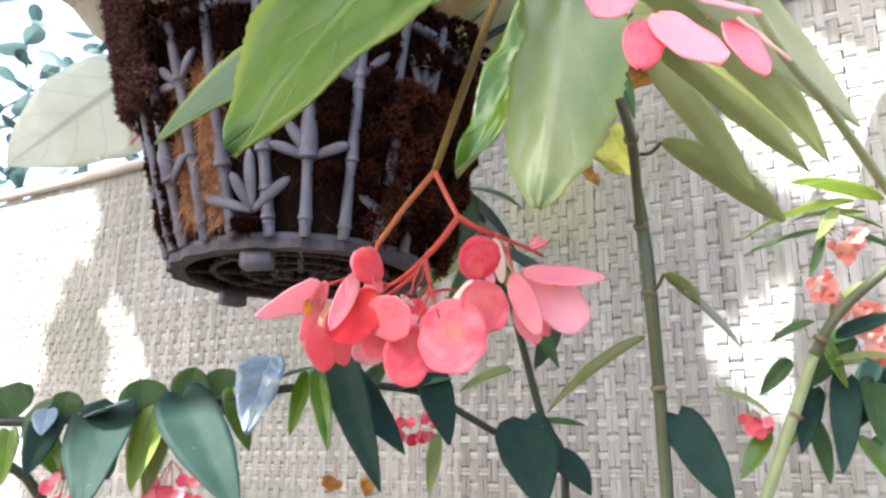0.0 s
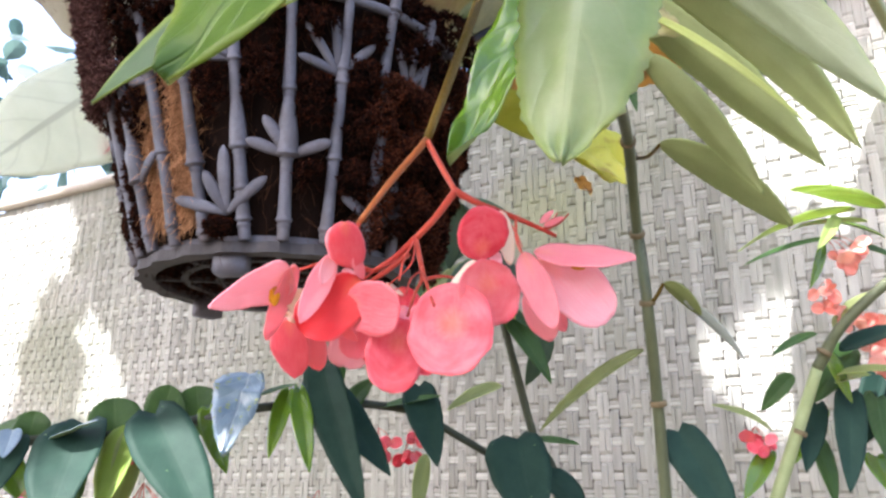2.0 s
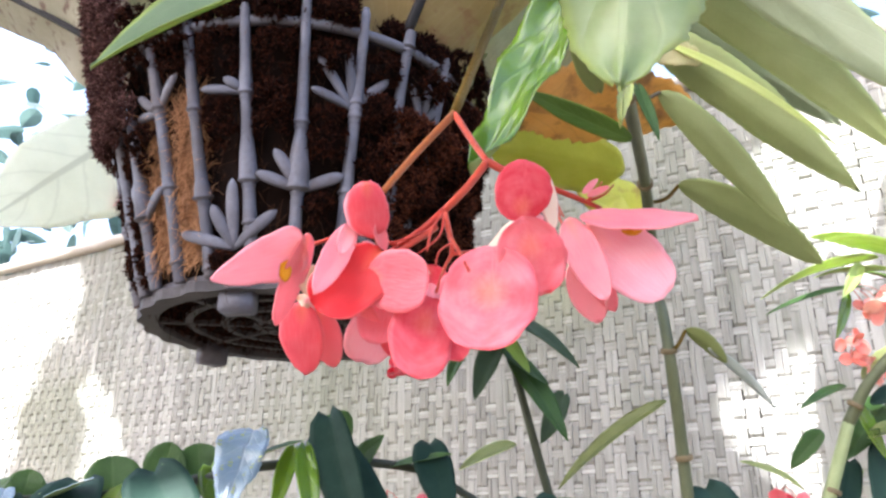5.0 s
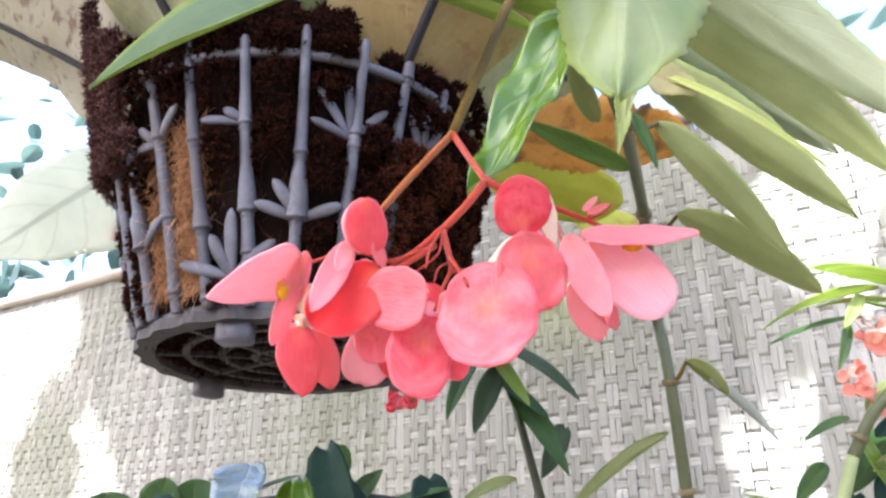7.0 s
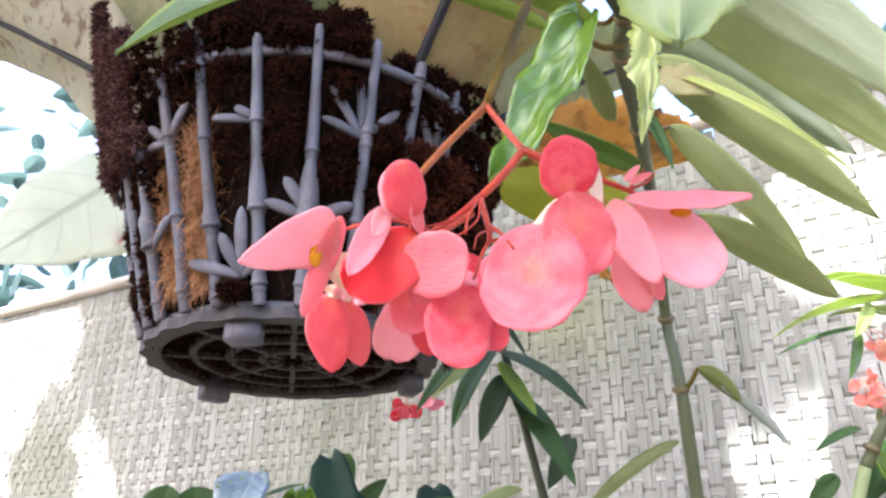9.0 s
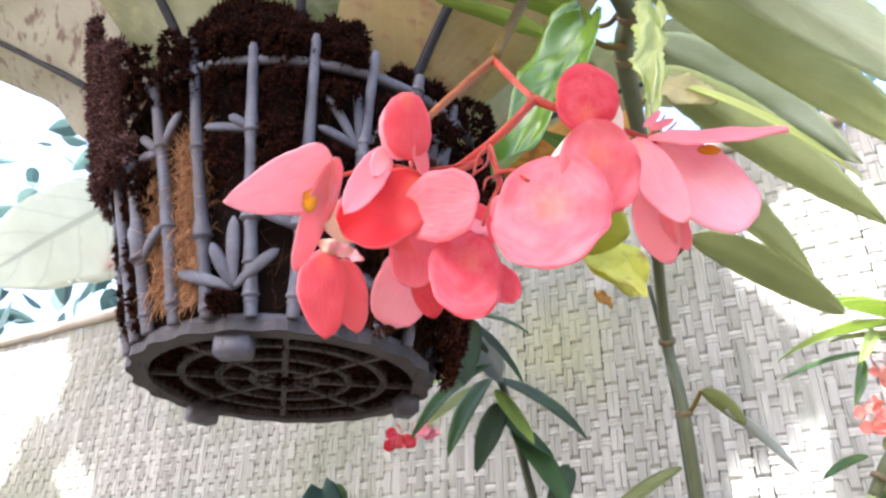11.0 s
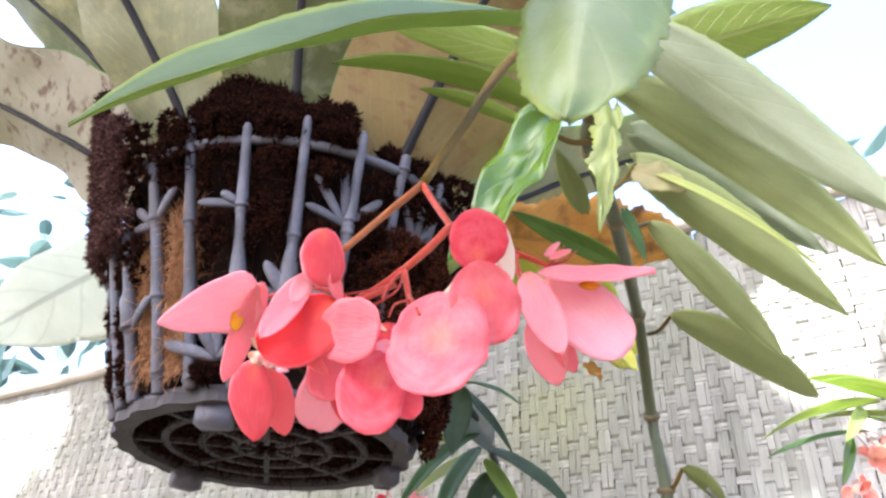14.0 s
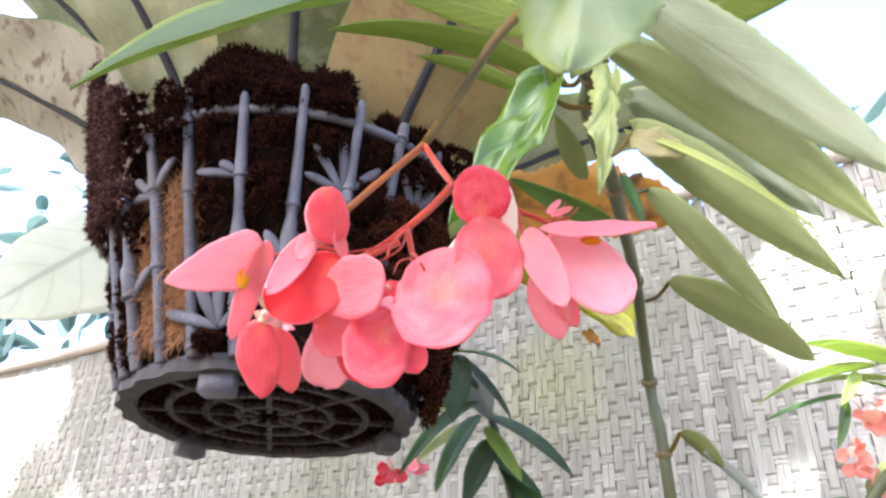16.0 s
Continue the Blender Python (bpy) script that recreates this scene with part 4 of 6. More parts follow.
node_ring(begonia, (0.244, 0.820, 1.754), (-0.027, -0.080, 0.006), 0.0082)
node_ring(begonia, (0.182, 0.620, 1.734), (-0.021, -0.070, -0.010), 0.0074)
node_ring(begonia, (0.1400, 0.4920, 1.7020), (-0.030, -0.080, -0.012), 0.0064)
node_ring(begonia, (0.1361, 0.4620, 1.7054), (-0.016, -0.058, 0.002), 0.0062)
node_ring(begonia, (0.1218, 0.4340, 1.7038), (-0.017, -0.057, 0.001), 0.0059)
node_ring(begonia, (0.1189, 0.4050, 1.7069), (-0.005, -0.064, 0.010), 0.0057)
node_ring(begonia, (0.280, 0.920, 1.485), (-0.005, -0.010, 0.040), 0.0090)
leaf(begonia, (0.269, 0.790, 1.737), (0.355, 0.710, 1.624), 0.040, (0.1, 0.6, 0.8), fold=0.2, sag=0.10, shape='oval', nu=44, teeth=0.02, crease=0.02)
leaf(begonia, (0.233, 0.700, 1.788), (0.311, 0.660, 1.635), 0.043, (0.1, 0.6, 0.8), fold=0.25, sag=0.12, shape='long', nu=44, teeth=0.02, crease=0.02)
leaf(begonia, (0.199, 0.600, 1.776), (0.307, 0.550, 1.615), 0.053, (0.1, 0.6, 0.8), fold=0.3, sag=0.10, wave=0.04, nu=44, teeth=0.02, crease=0.02)
leaf(begonia, (0.203, 0.600, 1.809), (0.322, 0.580, 1.682), 0.060, (0.1, 0.6, 0.8), (LEAF_TOP, LEAF_HAZE), fold=0.35, sag=0.18, nu=44, teeth=0.02, crease=0.02, wave=0.05)
leaf(begonia, (0.152, 0.470, 1.736), (0.256, 0.420, 1.573), 0.046, (0.1, 0.6, 0.8), fold=0.25, sag=0.34, nu=44, teeth=0.02, crease=0.02, skew=0.45)
# narrow strip added to paint the sunlit edge of the leaf beside it
leaf(begonia, (0.2055, 0.5850, 1.7587), (0.2897, 0.5350, 1.6413), 0.0095, (0.25, -0.8, -0.5), (LEAF_LIT, LEAF_LIT), label='added strip for the sunlit leaf edge', fold=0.2, sag=0.14, shape='long', nu=30)
leaf(begonia, (0.1937, 0.5900, 1.7640), (0.2258, 0.5700, 1.7310), 0.026, (0.2, -0.85, -0.4), (BRACT, BRACT), label='thin dry tan bract', name='bract', fold=0.2, shape='oval', rag=0.3, wave=0.15)
leaf(begonia, (0.156, 0.430, 1.745), (0.264, 0.400, 1.585), 0.050, (0.1, 0.6, 0.8), (LEAF_TOP, LEAF_HAZE), fold=0.2, sag=0.14, nu=44, teeth=0.02, crease=0.02)
leaf(begonia, (0.229, 0.600, 1.898), (0.370, 0.550, 1.912), 0.083, (0.1, 0.6, 0.8), (LEAF_YOUNG, LEAF_YOUNG), label="sunlit yellow-green leaf", fold=0.2, sag=0.1)
leaf(begonia, (0.129, 0.500, 1.734), (-0.030, 0.474, 1.759), 0.034, (0.1, 0.1, 0.95), (LEAF_TOP, LEAF_MID), fold=0.3, sag=0.22, shape='long', wave=0.03)
leaf(begonia, (0.108, 0.560, 1.782), (0.023, 0.555, 1.815), 0.025, (0.1, 0.1, 0.95), (LEAF_TOP, LEAF_MID), fold=0.3, sag=0.10, shape='long')
leaf(begonia, (0.187, 0.640, 1.706), (0.097, 0.600, 1.729), 0.026, (0.25, -0.80, -0.50), (LEAF_BIG, LEAF_BIG), fold=0.15, sag=-0.10, shape='long', nu=30)
leaf(begonia, (0.094, 0.340, 1.641), (-0.056, 0.280, 1.531), 0.064, (0.05, -0.79, 0.62), (LEAF_SATIN, LEAF_MID), fold=0.35, nu=40, nv=12, teeth=0.02, sag=0.12, shape='long', wave=0.02)
leaf(begonia, (0.108, 0.440, 1.725), (-0.003, 0.420, 1.744), 0.032, (0.1, 0.6, 0.8), (LEAF_YOUNG, LEAF_YOUNG), label="sunlit yellow-green leaf", fold=0.2, sag=0.15)
leaf(begonia, (0.110, 0.458, 1.694), (0.053, 0.425, 1.566), 0.042, (-0.35, -0.88, -0.2), (LEAF_GLOSS, LEAF_UNDER), label="glossy bright green leaf", fold=0.1, cup=0.22, sag=-0.05, wave=0.16, teeth=0.03, shape='heart', nu=34, nv=14, crease=0.06)
leaf(begonia, (0.146, 0.560, 1.701), (0.119, 0.500, 1.709), 0.024, (-0.2, -0.6, 0.7), fold=0.3)
leaf(begonia, (0.141, 0.430, 1.680), (0.125, 0.420, 1.592), 0.020, (-0.05, -0.95, 0.3), (LEAF_CRUMPLED, LEAF_CRUMPLED), label="crumpled pale young leaf", fold=0.35, wave=0.20, teeth=0.10, shape='heart', nu=42, nv=10, rag=0.55, crease=0.12, skew=0.3)
leaf(begonia, (0.186, 0.600, 1.731), (0.191, 0.580, 1.672), 0.017, (0.2, -0.8, 0.5), fold=0.3)
leaf(begonia, (0.059, 0.245, 1.633), (-0.001, 0.200, 1.495), 0.096, (-0.25, -0.85, 0.45), (LEAF_BIG, LEAF_YOUNG), label="large bright green leaf with toothed edge", fold=0.10, sag=-0.03, wave=0.03, shape='long', nu=64, nv=12, teeth=0.014, crease=0.02, skew=0.0)
leaf(begonia, (0.099, 0.260, 1.617), (0.077, 0.228, 1.489), 0.040, (0.15, 0.75, 0.45), (LEAF_NEAR, LEAF_NEAR), label="large pale green hanging leaf", fold=0.22, sag=0.04, shape='oval', wave=0.03, nu=64, nv=14, teeth=0.03, rag=0.3, crease=0.03, skew=0.32)
leaf(begonia, (0.285, 0.878, 1.611), (0.317, 0.860, 1.572), 0.022, (0.1, 0.5, 0.8), (LEAF_OLIVE, LEAF_OLIVE), fold=0.3, shape='oval', sag=0.08)
leaf(begonia, (0.303, 0.870, 1.589), (0.350, 0.840, 1.522), 0.019, (0.1, 0.5, 0.8), (LEAF_GREY_SHEEN, LEAF_GREY_SHEEN), label="thin grey-green leaf, sky sheen in its colour", fold=0.4, shape='long', sag=0.1)
leaf(begonia, (0.268, 0.920, 1.544), (0.155, 0.980, 1.458), 0.026, (0.4, -0.6, 0.6), (LEAF_OLIVE, LEAF_OLIVE), fold=0.5, shape='long', sag=0.14)
leaf(begonia, (0.308, 0.950, 1.456), (0.354, 0.920, 1.350), 0.071, (0.0, -0.95, 0.3), (LEAF_DARK, LEAF_DARK_UNDER), fold=0.25, shape='heart')
stem(begonia, "petiole", ((0.263, 0.860, 1.751), (0.266, 0.825, 1.739), (0.269, 0.790, 1.737)), (0.0025, 0.0019), STALK_BROWN, "", n=8)
stem(begonia, "petiole", ((0.182, 0.620, 1.734), (0.206, 0.660, 1.756), (0.233, 0.700, 1.788)), (0.0021, 0.0020), STALK_BROWN, "", n=8)
stem(begonia, "petiole", ((0.140, 0.480, 1.699), (0.125, 0.469, 1.688), (0.112, 0.458, 1.684)), (0.0022, 0.0016), STALK_BROWN, "", n=8)
stem(begonia, "petiole", ((0.270, 0.895, 1.592), (0.277, 0.887, 1.596), (0.285, 0.878, 1.611)), (0.0025, 0.0020), STALK_BROWN, "", n=8)
stem(begonia, "petiole", ((0.131, 0.455, 1.703), (0.130, 0.478, 1.715), (0.129, 0.500, 1.734)), (0.0017, 0.0016), STALK_BROWN, "", n=8)
stem(begonia, "petiole", ((0.164, 0.570, 1.724), (0.181, 0.585, 1.745), (0.199, 0.600, 1.776)), (0.0019, 0.0017), STALK_BROWN, "", n=8)
stem(begonia, "petiole", ((0.132, 0.450, 1.712), (0.140, 0.460, 1.716), (0.150, 0.470, 1.727)), (0.0018, 0.0015), STALK_BROWN, "", n=8)

# the hanging flower cluster
stem(begonia, "flower_stalk", ((0.1042, 0.4058, 1.7190), (0.0752, 0.3708, 1.6480), (0.0582, 0.3358, 1.5830), (0.0452, 0.2988, 1.5260)), (0.0028, 0.0014), STALK_BROWN, "olive to orange flower stalk", n=24)
stem(begonia, "flower_stalk", ((0.0452, 0.2988, 1.5260), (0.0342, 0.2938, 1.5100), (0.0252, 0.2868, 1.4940)), (0.0012, 0.0009), STALK_ORANGE, "", n=10)
stem(begonia, "flower_stalk", ((0.0252, 0.2868, 1.4940), (0.0242, 0.2848, 1.4840), (0.0252, 0.2858, 1.4780)), (0.0007, 0.0004), STALK_RED, "", n=10)
stem(begonia, "flower_stalk", ((0.0452, 0.2988, 1.5260), (0.0502, 0.2938, 1.5140), (0.0542, 0.2898, 1.5050)), (0.0010, 0.0009), STALK_RED, "", n=10)
stem(begonia, "flower_stalk", ((0.0542, 0.2898, 1.5050), (0.0482, 0.2878, 1.4960), (0.0422, 0.2868, 1.4890)), (0.0012, 0.0010), STALK_RED, "", n=10)
stem(begonia, "flower_stalk", ((0.0542, 0.2898, 1.5050), (0.0602, 0.2888, 1.5010), (0.0672, 0.2888, 1.4980)), (0.0012, 0.0009), STALK_RED, "", n=10)
stem(begonia, "flower_stalk", ((0.0422, 0.2868, 1.4890), (0.0362, 0.2858, 1.4830), (0.0302, 0.2858, 1.4790)), (0.0011, 0.0008), STALK_RED, "", n=10)
stem(begonia, "flower_stalk", ((0.0422, 0.2868, 1.4890), (0.0442, 0.2848, 1.4790), (0.0442, 0.2848, 1.4760)), (0.0009, 0.0006), STALK_RED, "", n=10)
stem(begonia, "flower_stalk", ((0.0442, 0.2848, 1.4800), (0.0462, 0.2708, 1.4710), (0.0482, 0.2638, 1.4640)), (0.0006, 0.0003), STALK_RED, "", n=10)
stem(begonia, "flower_stalk", ((0.0442, 0.2848, 1.4760), (0.0422, 0.2848, 1.4720), (0.0402, 0.2828, 1.4650)), (0.0005, 0.0004), STALK_RED, "", n=10)
stem(begonia, "flower_stalk", ((0.0442, 0.2848, 1.4760), (0.0502, 0.2888, 1.4780), (0.0572, 0.2908, 1.4770)), (0.0006, 0.0004), STALK_RED, "", n=10)
stem(begonia, "flower_stalk", ((0.0302, 0.2858, 1.4790), (0.0192, 0.2848, 1.4820), (0.0072, 0.2848, 1.4790)), (0.0006, 0.0005), STALK_RED, "", n=10)
stem(begonia, "flower_stalk", ((0.0302, 0.2858, 1.4790), (0.0272, 0.2848, 1.4760), (0.0242, 0.2818, 1.4710)), (0.0005, 0.0004), STALK_RED, "", n=10)
stem(begonia, "flower_stalk", ((0.0402, 0.2858, 1.4840), (0.0342, 0.2818, 1.4780), (0.0282, 0.2788, 1.4730)), (0.0009, 0.0006), STALK_RED, "", n=10)
stem(begonia, "flower_stalk", ((0.0672, 0.2888, 1.4980), (0.0702, 0.2888, 1.4920), (0.0732, 0.2888, 1.4880)), (0.0005, 0.0005), STALK_RED, "", n=10)
stem(begonia, "flower_stalk", ((0.0672, 0.2888, 1.4980), (0.0762, 0.2888, 1.4940), (0.0842, 0.2888, 1.4900)), (0.0009, 0.0006), STALK_RED, "", n=10)
stem(begonia, "flower_stalk", ((0.0422, 0.2868, 1.4890), (0.0392, 0.2808, 1.4810), (0.0382, 0.2768, 1.4740)), (0.0004, 0.0003), STALK_RED, "", n=10)
stem(begonia, "flower_stalk", ((0.0422, 0.2868, 1.4890), (0.0412, 0.2818, 1.4800), (0.0352, 0.2778, 1.4730)), (0.0004, 0.0002), STALK_RED, "", n=10)
stem(begonia, "flower_stalk", ((0.0402, 0.2858, 1.4840), (0.0332, 0.2808, 1.4790), (0.0262, 0.2778, 1.4760)), (0.0004, 0.0002), STALK_RED, "", n=10)
stem(begonia, "flower_stalk", ((0.0442, 0.2848, 1.4790), (0.0412, 0.2798, 1.4750), (0.0402, 0.2768, 1.4700)), (0.0003, 0.0002), STALK_RED, "", n=10)
stem(begonia, "flower_stalk", ((0.0672, 0.2888, 1.4980), (0.0712, 0.2848, 1.4910), (0.0732, 0.2828, 1.4850)), (0.0004, 0.0002), STALK_RED, "", n=10)
stem(begonia, "flower_stalk", ((0.0802, 0.2888, 1.4920), (0.0822, 0.2858, 1.4930), (0.0842, 0.2848, 1.4960)), (0.0004, 0.0002), STALK_RED, "", n=10)
stem(begonia, "flower_stalk", ((0.0722, 0.2888, 1.4960), (0.0722, 0.2868, 1.4880), (0.0742, 0.2858, 1.4820)), (0.0005, 0.0004), STALK_RED, "", n=10)
stem(begonia, "flower_stalk", ((0.0802, 0.2888, 1.4920), (0.0852, 0.2888, 1.4940), (0.0882, 0.2888, 1.4970)), (0.0005, 0.0002), STALK_RED, "", n=10)
def blossom_at(place):
    """The small green-red heart of a flower, to which its petals belong."""
    return part("flower", ball(bmesh.new(), place, 0.0006), STALK_RED, begonia, "coral pink begonia flower")


# open flower with two spread wings and a yellow stamen head
blossom = blossom_at((0.0075, 0.281, 1.4775))
petal(blossom, (0.0075, 0.2805, 1.4770), (-0.0143, 0.2755, 1.4672), 0.0212, (0.42, -0.36, -0.85), PETAL_PALE, shape='fan', cup=0.07, skew=0.12, nu=20)
petal(blossom, (0.0085, 0.2770, 1.4790), (-0.0026, 0.2962, 1.4608), 0.0085, (0.70, -0.30, -0.65), PETAL_ROSE, shape='oval', cup=0.05, skew=-0.1)
petal(blossom, (0.0030, 0.2850, 1.4735), (0.0005, 0.2900, 1.4690), 0.0030, (0.30, -0.80, -0.50), PETAL_PALE, shape='oval')
petal(blossom, (0.0060, 0.2870, 1.4740), (0.0100, 0.2960, 1.4680), 0.0080, (0.30, -0.80, -0.50), PETAL_WHITE, shape='oval')
part("stamen_head", ball(bmesh.new(), (0.0024, 0.2822, 1.4712), 0.0021, (0.75, 0.7, 1.35), jitter=0.15), STAMEN, blossom, "yellow stamens")
# closed red bud with a pale rim behind it
blossom = blossom_at((0.0240, 0.2700, 1.4868))
petal(blossom, (0.0242, 0.2655, 1.4872), (0.0247, 0.2755, 1.4768), 0.0102, (0.06, -0.75, -0.65), PETAL_PINK, shape='petal', cup=-0.14, skew=0.12)
petal(blossom, (0.0212, 0.2685, 1.4868), (0.0218, 0.2775, 1.4782), 0.0078, (-0.35, -0.70, -0.60), PETAL_PALE, shape='petal', cup=-0.10)
petal(blossom, (0.0262, 0.2730, 1.4800), (0.0278, 0.2790, 1.4750), 0.0034, (0.20, -0.80, -0.40), PETAL_ROSE, shape='oval')
# narrow half-folded flower under the bud
blossom = blossom_at((0.0195, 0.2795, 1.4815))
petal(blossom, (0.0195, 0.2789, 1.4822), (0.0120, 0.2713, 1.4613), 0.0072, (0.50, -0.85, 0.12), PETAL_ROSE, shape='oval', cup=0.08)
petal(blossom, (0.0192, 0.2779, 1.4820), (0.0168, 0.2757, 1.4730), 0.0044, (0.60, -0.75, 0.12), PETAL_PALE, shape='oval', cup=0.1)
petal(blossom, (0.0215, 0.2830, 1.4790), (0.0262, 0.2850, 1.4740), 0.0042, (0.20, -0.90, 0.00), PETAL_PALE, shape='oval')
# large two-petalled flower, one petal deep red, the other pink
blossom = blossom_at((0.0250, 0.2835, 1.4735))
petal(blossom, (0.0268, 0.2805, 1.4752), (0.0112, 0.2793, 1.4600), 0.0165, (-0.28, -0.86, -0.42), PETAL_DEEP, shape='petal', cup=0.12, skew=-0.15, nu=18)
petal(blossom, (0.0236, 0.2815, 1.4692), (0.0388, 0.2715, 1.4640), 0.0155, (0.30, -0.88, -0.38), PETAL_PINK, shape='petal', cup=0.05, skew=0.1, wave=0.05, nu=18)
petal(blossom, (0.0175, 0.2820, 1.4655), (0.0260, 0.2850, 1.4585), 0.0040, (0.00, -0.80, -0.60), PETAL_RED, shape='oval')
# hanging flower, seen from below with its cream heart
blossom = blossom_at((0.0045, 0.2990, 1.4680))
petal(blossom, (0.0033, 0.2985, 1.4673), (0.0022, 0.3140, 1.4508), 0.0130, (-0.12, -0.72, -0.68), PETAL_PINK, shape='oval', cup=-0.10, skew=0.15, nu=18)
petal(blossom, (0.0072, 0.3020, 1.4672), (0.0098, 0.3180, 1.4545), 0.0095, (0.15, -0.75, -0.65), PETAL_RED, shape='oval', cup=0.08, wave=0.06)
petal(blossom, (0.0020, 0.2975, 1.4690), (0.0105, 0.2990, 1.4668), 0.0036, (0.10, -0.80, -0.40), PETAL_WHITE, shape='oval', wave=0.5, rag=0.5, nu=22)
petal(blossom, (0.0045, 0.2970, 1.4684), (0.0128, 0.3000, 1.4655), 0.0030, (0.20, -0.70, -0.50), PETAL_PALE, shape='oval', wave=0.6, rag=0.5, nu=22)
# pale petal hanging behind the pink one
blossom = blossom_at((0.0282, 0.2895, 1.4735))
petal(blossom, (0.0280, 0.2890, 1.4732), (0.0238, 0.2910, 1.4543), 0.0120, (0.20, -0.92, -0.30), PETAL_ROSE, shape='petal', cup=0.06, wave=0.05, nu=18)
# pale petal low in the middle
blossom = blossom_at((0.0255, 0.2960, 1.4670))
petal(blossom, (0.0262, 0.2950, 1.4665), (0.0183, 0.3145, 1.4552), 0.0145, (0.12, -0.72, -0.66), PETAL_PALE, shape='petal', cup=0.06, wave=0.05)
petal(blossom, (0.0278, 0.2955, 1.4662), (0.0290, 0.3090, 1.4545), 0.0100, (0.30, -0.72, -0.60), PETAL_RED, shape='oval', cup=0.06)
# red flower below the stalk fork
blossom = blossom_at((0.0388, 0.2880, 1.4645))
petal(blossom, (0.0390, 0.2865, 1.4648), (0.0346, 0.2833, 1.4440), 0.0165, (0.32, -0.93, -0.08), PETAL_RED, shape='petal', cup=0.07, heart=0.3, wave=0.05, skew=0.15, nu=18)
petal(blossom, (0.0410, 0.2905, 1.4600), (0.0462, 0.2885, 1.4492), 0.0095, (0.30, -0.90, -0.08), PETAL_RED, shape='round')
petal(blossom, (0.0372, 0.2910, 1.4750), (0.0408, 0.2905, 1.4630), 0.0110, (0.20, -0.95, -0.15), PETAL_RED, shape='round', cup=0.1)
petal(blossom, (0.0335, 0.2905, 1.4765), (0.0385, 0.2895, 1.4725), 0.0028, (0.10, -0.70, 0.50), PETAL_WHITE, shape='long')
petal(blossom, (0.0385, 0.2870, 1.4690), (0.0395, 0.2865, 1.4625), 0.0050, (0.20, -0.95, 0.10), PETAL_PALE, shape='oval', wave=0.1)
# the largest, round and rosy, lit through to a yellow heart
blossom = blossom_at((0.0478, 0.2695, 1.4645))
petal(blossom, (0.0540, 0.2652, 1.4702), (0.0504, 0.2676, 1.4468), 0.0226, (-0.32, -0.95, -0.04), PETAL_PINK, shape='petal', cup=0.05, nu=24, nv=16, heart=0.42, wave=0.05, skew=-0.08, rag=0.05)
petal(blossom, (0.0475, 0.2710, 1.4640), (0.0425, 0.2740, 1.4600), 0.0090, (-0.30, -0.90, -0.10), PETAL_ROSE, shape='round', cup=0.05)
# round coral flower behind it, with a cream wing
blossom = blossom_at((0.0595, 0.2655, 1.4735))
petal(blossom, (0.0600, 0.2600, 1.4755), (0.0657, 0.2702, 1.4606), 0.0158, (0.08, -0.77, -0.63), PETAL_PINK, shape='round', cup=0.08, heart=0.36, wave=0.05, skew=0.1, rag=0.07, nu=18)
petal(blossom, (0.0590, 0.2640, 1.4760), (0.0510, 0.2705, 1.4685), 0.0050, (-0.20, -0.80, 0.45), PETAL_WHITE, shape='long')
# round red flower on top
blossom = blossom_at((0.0665, 0.2680, 1.4875))
petal(blossom, (0.0612, 0.2588, 1.4893), (0.0607, 0.2650, 1.4762), 0.0142, (0.30, -0.86, -0.41), PETAL_RED, shape='round', cup=-0.09, skew=-0.1, heart=0.75, rag=0.05, nu=18)
petal(blossom, (0.0665, 0.2660, 1.4905), (0.0690, 0.2705, 1.4765), 0.0062, (0.60, -0.70, -0.20), PETAL_WHITE, shape='oval', cup=-0.08)
petal(blossom, (0.0640, 0.2680, 1.4800), (0.0655, 0.2690, 1.4755), 0.0034, (0.10, -0.90, -0.20), PETAL_PALE, shape='oval', wave=0.1)
# narrow pink flower beside the last one
blossom = blossom_at((0.0728, 0.2745, 1.4800))
petal(blossom, (0.0727, 0.2732, 1.4806), (0.0804, 0.2724, 1.4593), 0.0092, (-0.42, -0.90, -0.10), PETAL_ROSE, shape='oval', cup=0.06, skew=0.15, nu=18)
petal(blossom, (0.0752, 0.2790, 1.4722), (0.0812, 0.2892, 1.4588), 0.0098, (-0.20, -0.83, -0.50), PETAL_ROSE, shape='oval', cup=0.08)
petal(blossom, (0.0790, 0.2800, 1.4700), (0.0850, 0.2870, 1.4610), 0.0060, (0.20, -0.83, -0.50), PETAL_PINK, shape='oval')
# open flower with a long upper wing and yellow stamens
blossom = blossom_at((0.0775, 0.2780, 1.4800))
petal(blossom, (0.0758, 0.2742, 1.4808), (0.1012, 0.2650, 1.4760), 0.0105, (0.18, -0.80, 0.52), PETAL_ROSE, shape='oval', cup=0.09, wave=0.04, skew=0.15, nu=22)
petal(blossom, (0.0772, 0.2768, 1.4802), (0.0962, 0.2785, 1.4628), 0.0160, (0.12, -0.90, -0.40), PETAL_PALE, shape='petal', cup=0.07, wave=0.05, skew=-0.1, nu=20)
part("stamen_head", ball(bmesh.new(), (0.0872, 0.2712, 1.4762), 0.0017, (1.5, 0.6, 0.7), jitter=0.15), STAMEN, blossom, "yellow stamens")
petal(blossom, (0.0790, 0.2855, 1.4930), (0.0830, 0.2840, 1.4965), 0.0020, (0.20, -0.90, -0.08), PETAL_PALE, shape='oval')
petal(blossom, (0.0800, 0.2850, 1.4920), (0.0860, 0.2845, 1.4945), 0.0020, (0.20, -0.90, -0.08), PETAL_PINK, shape='oval')

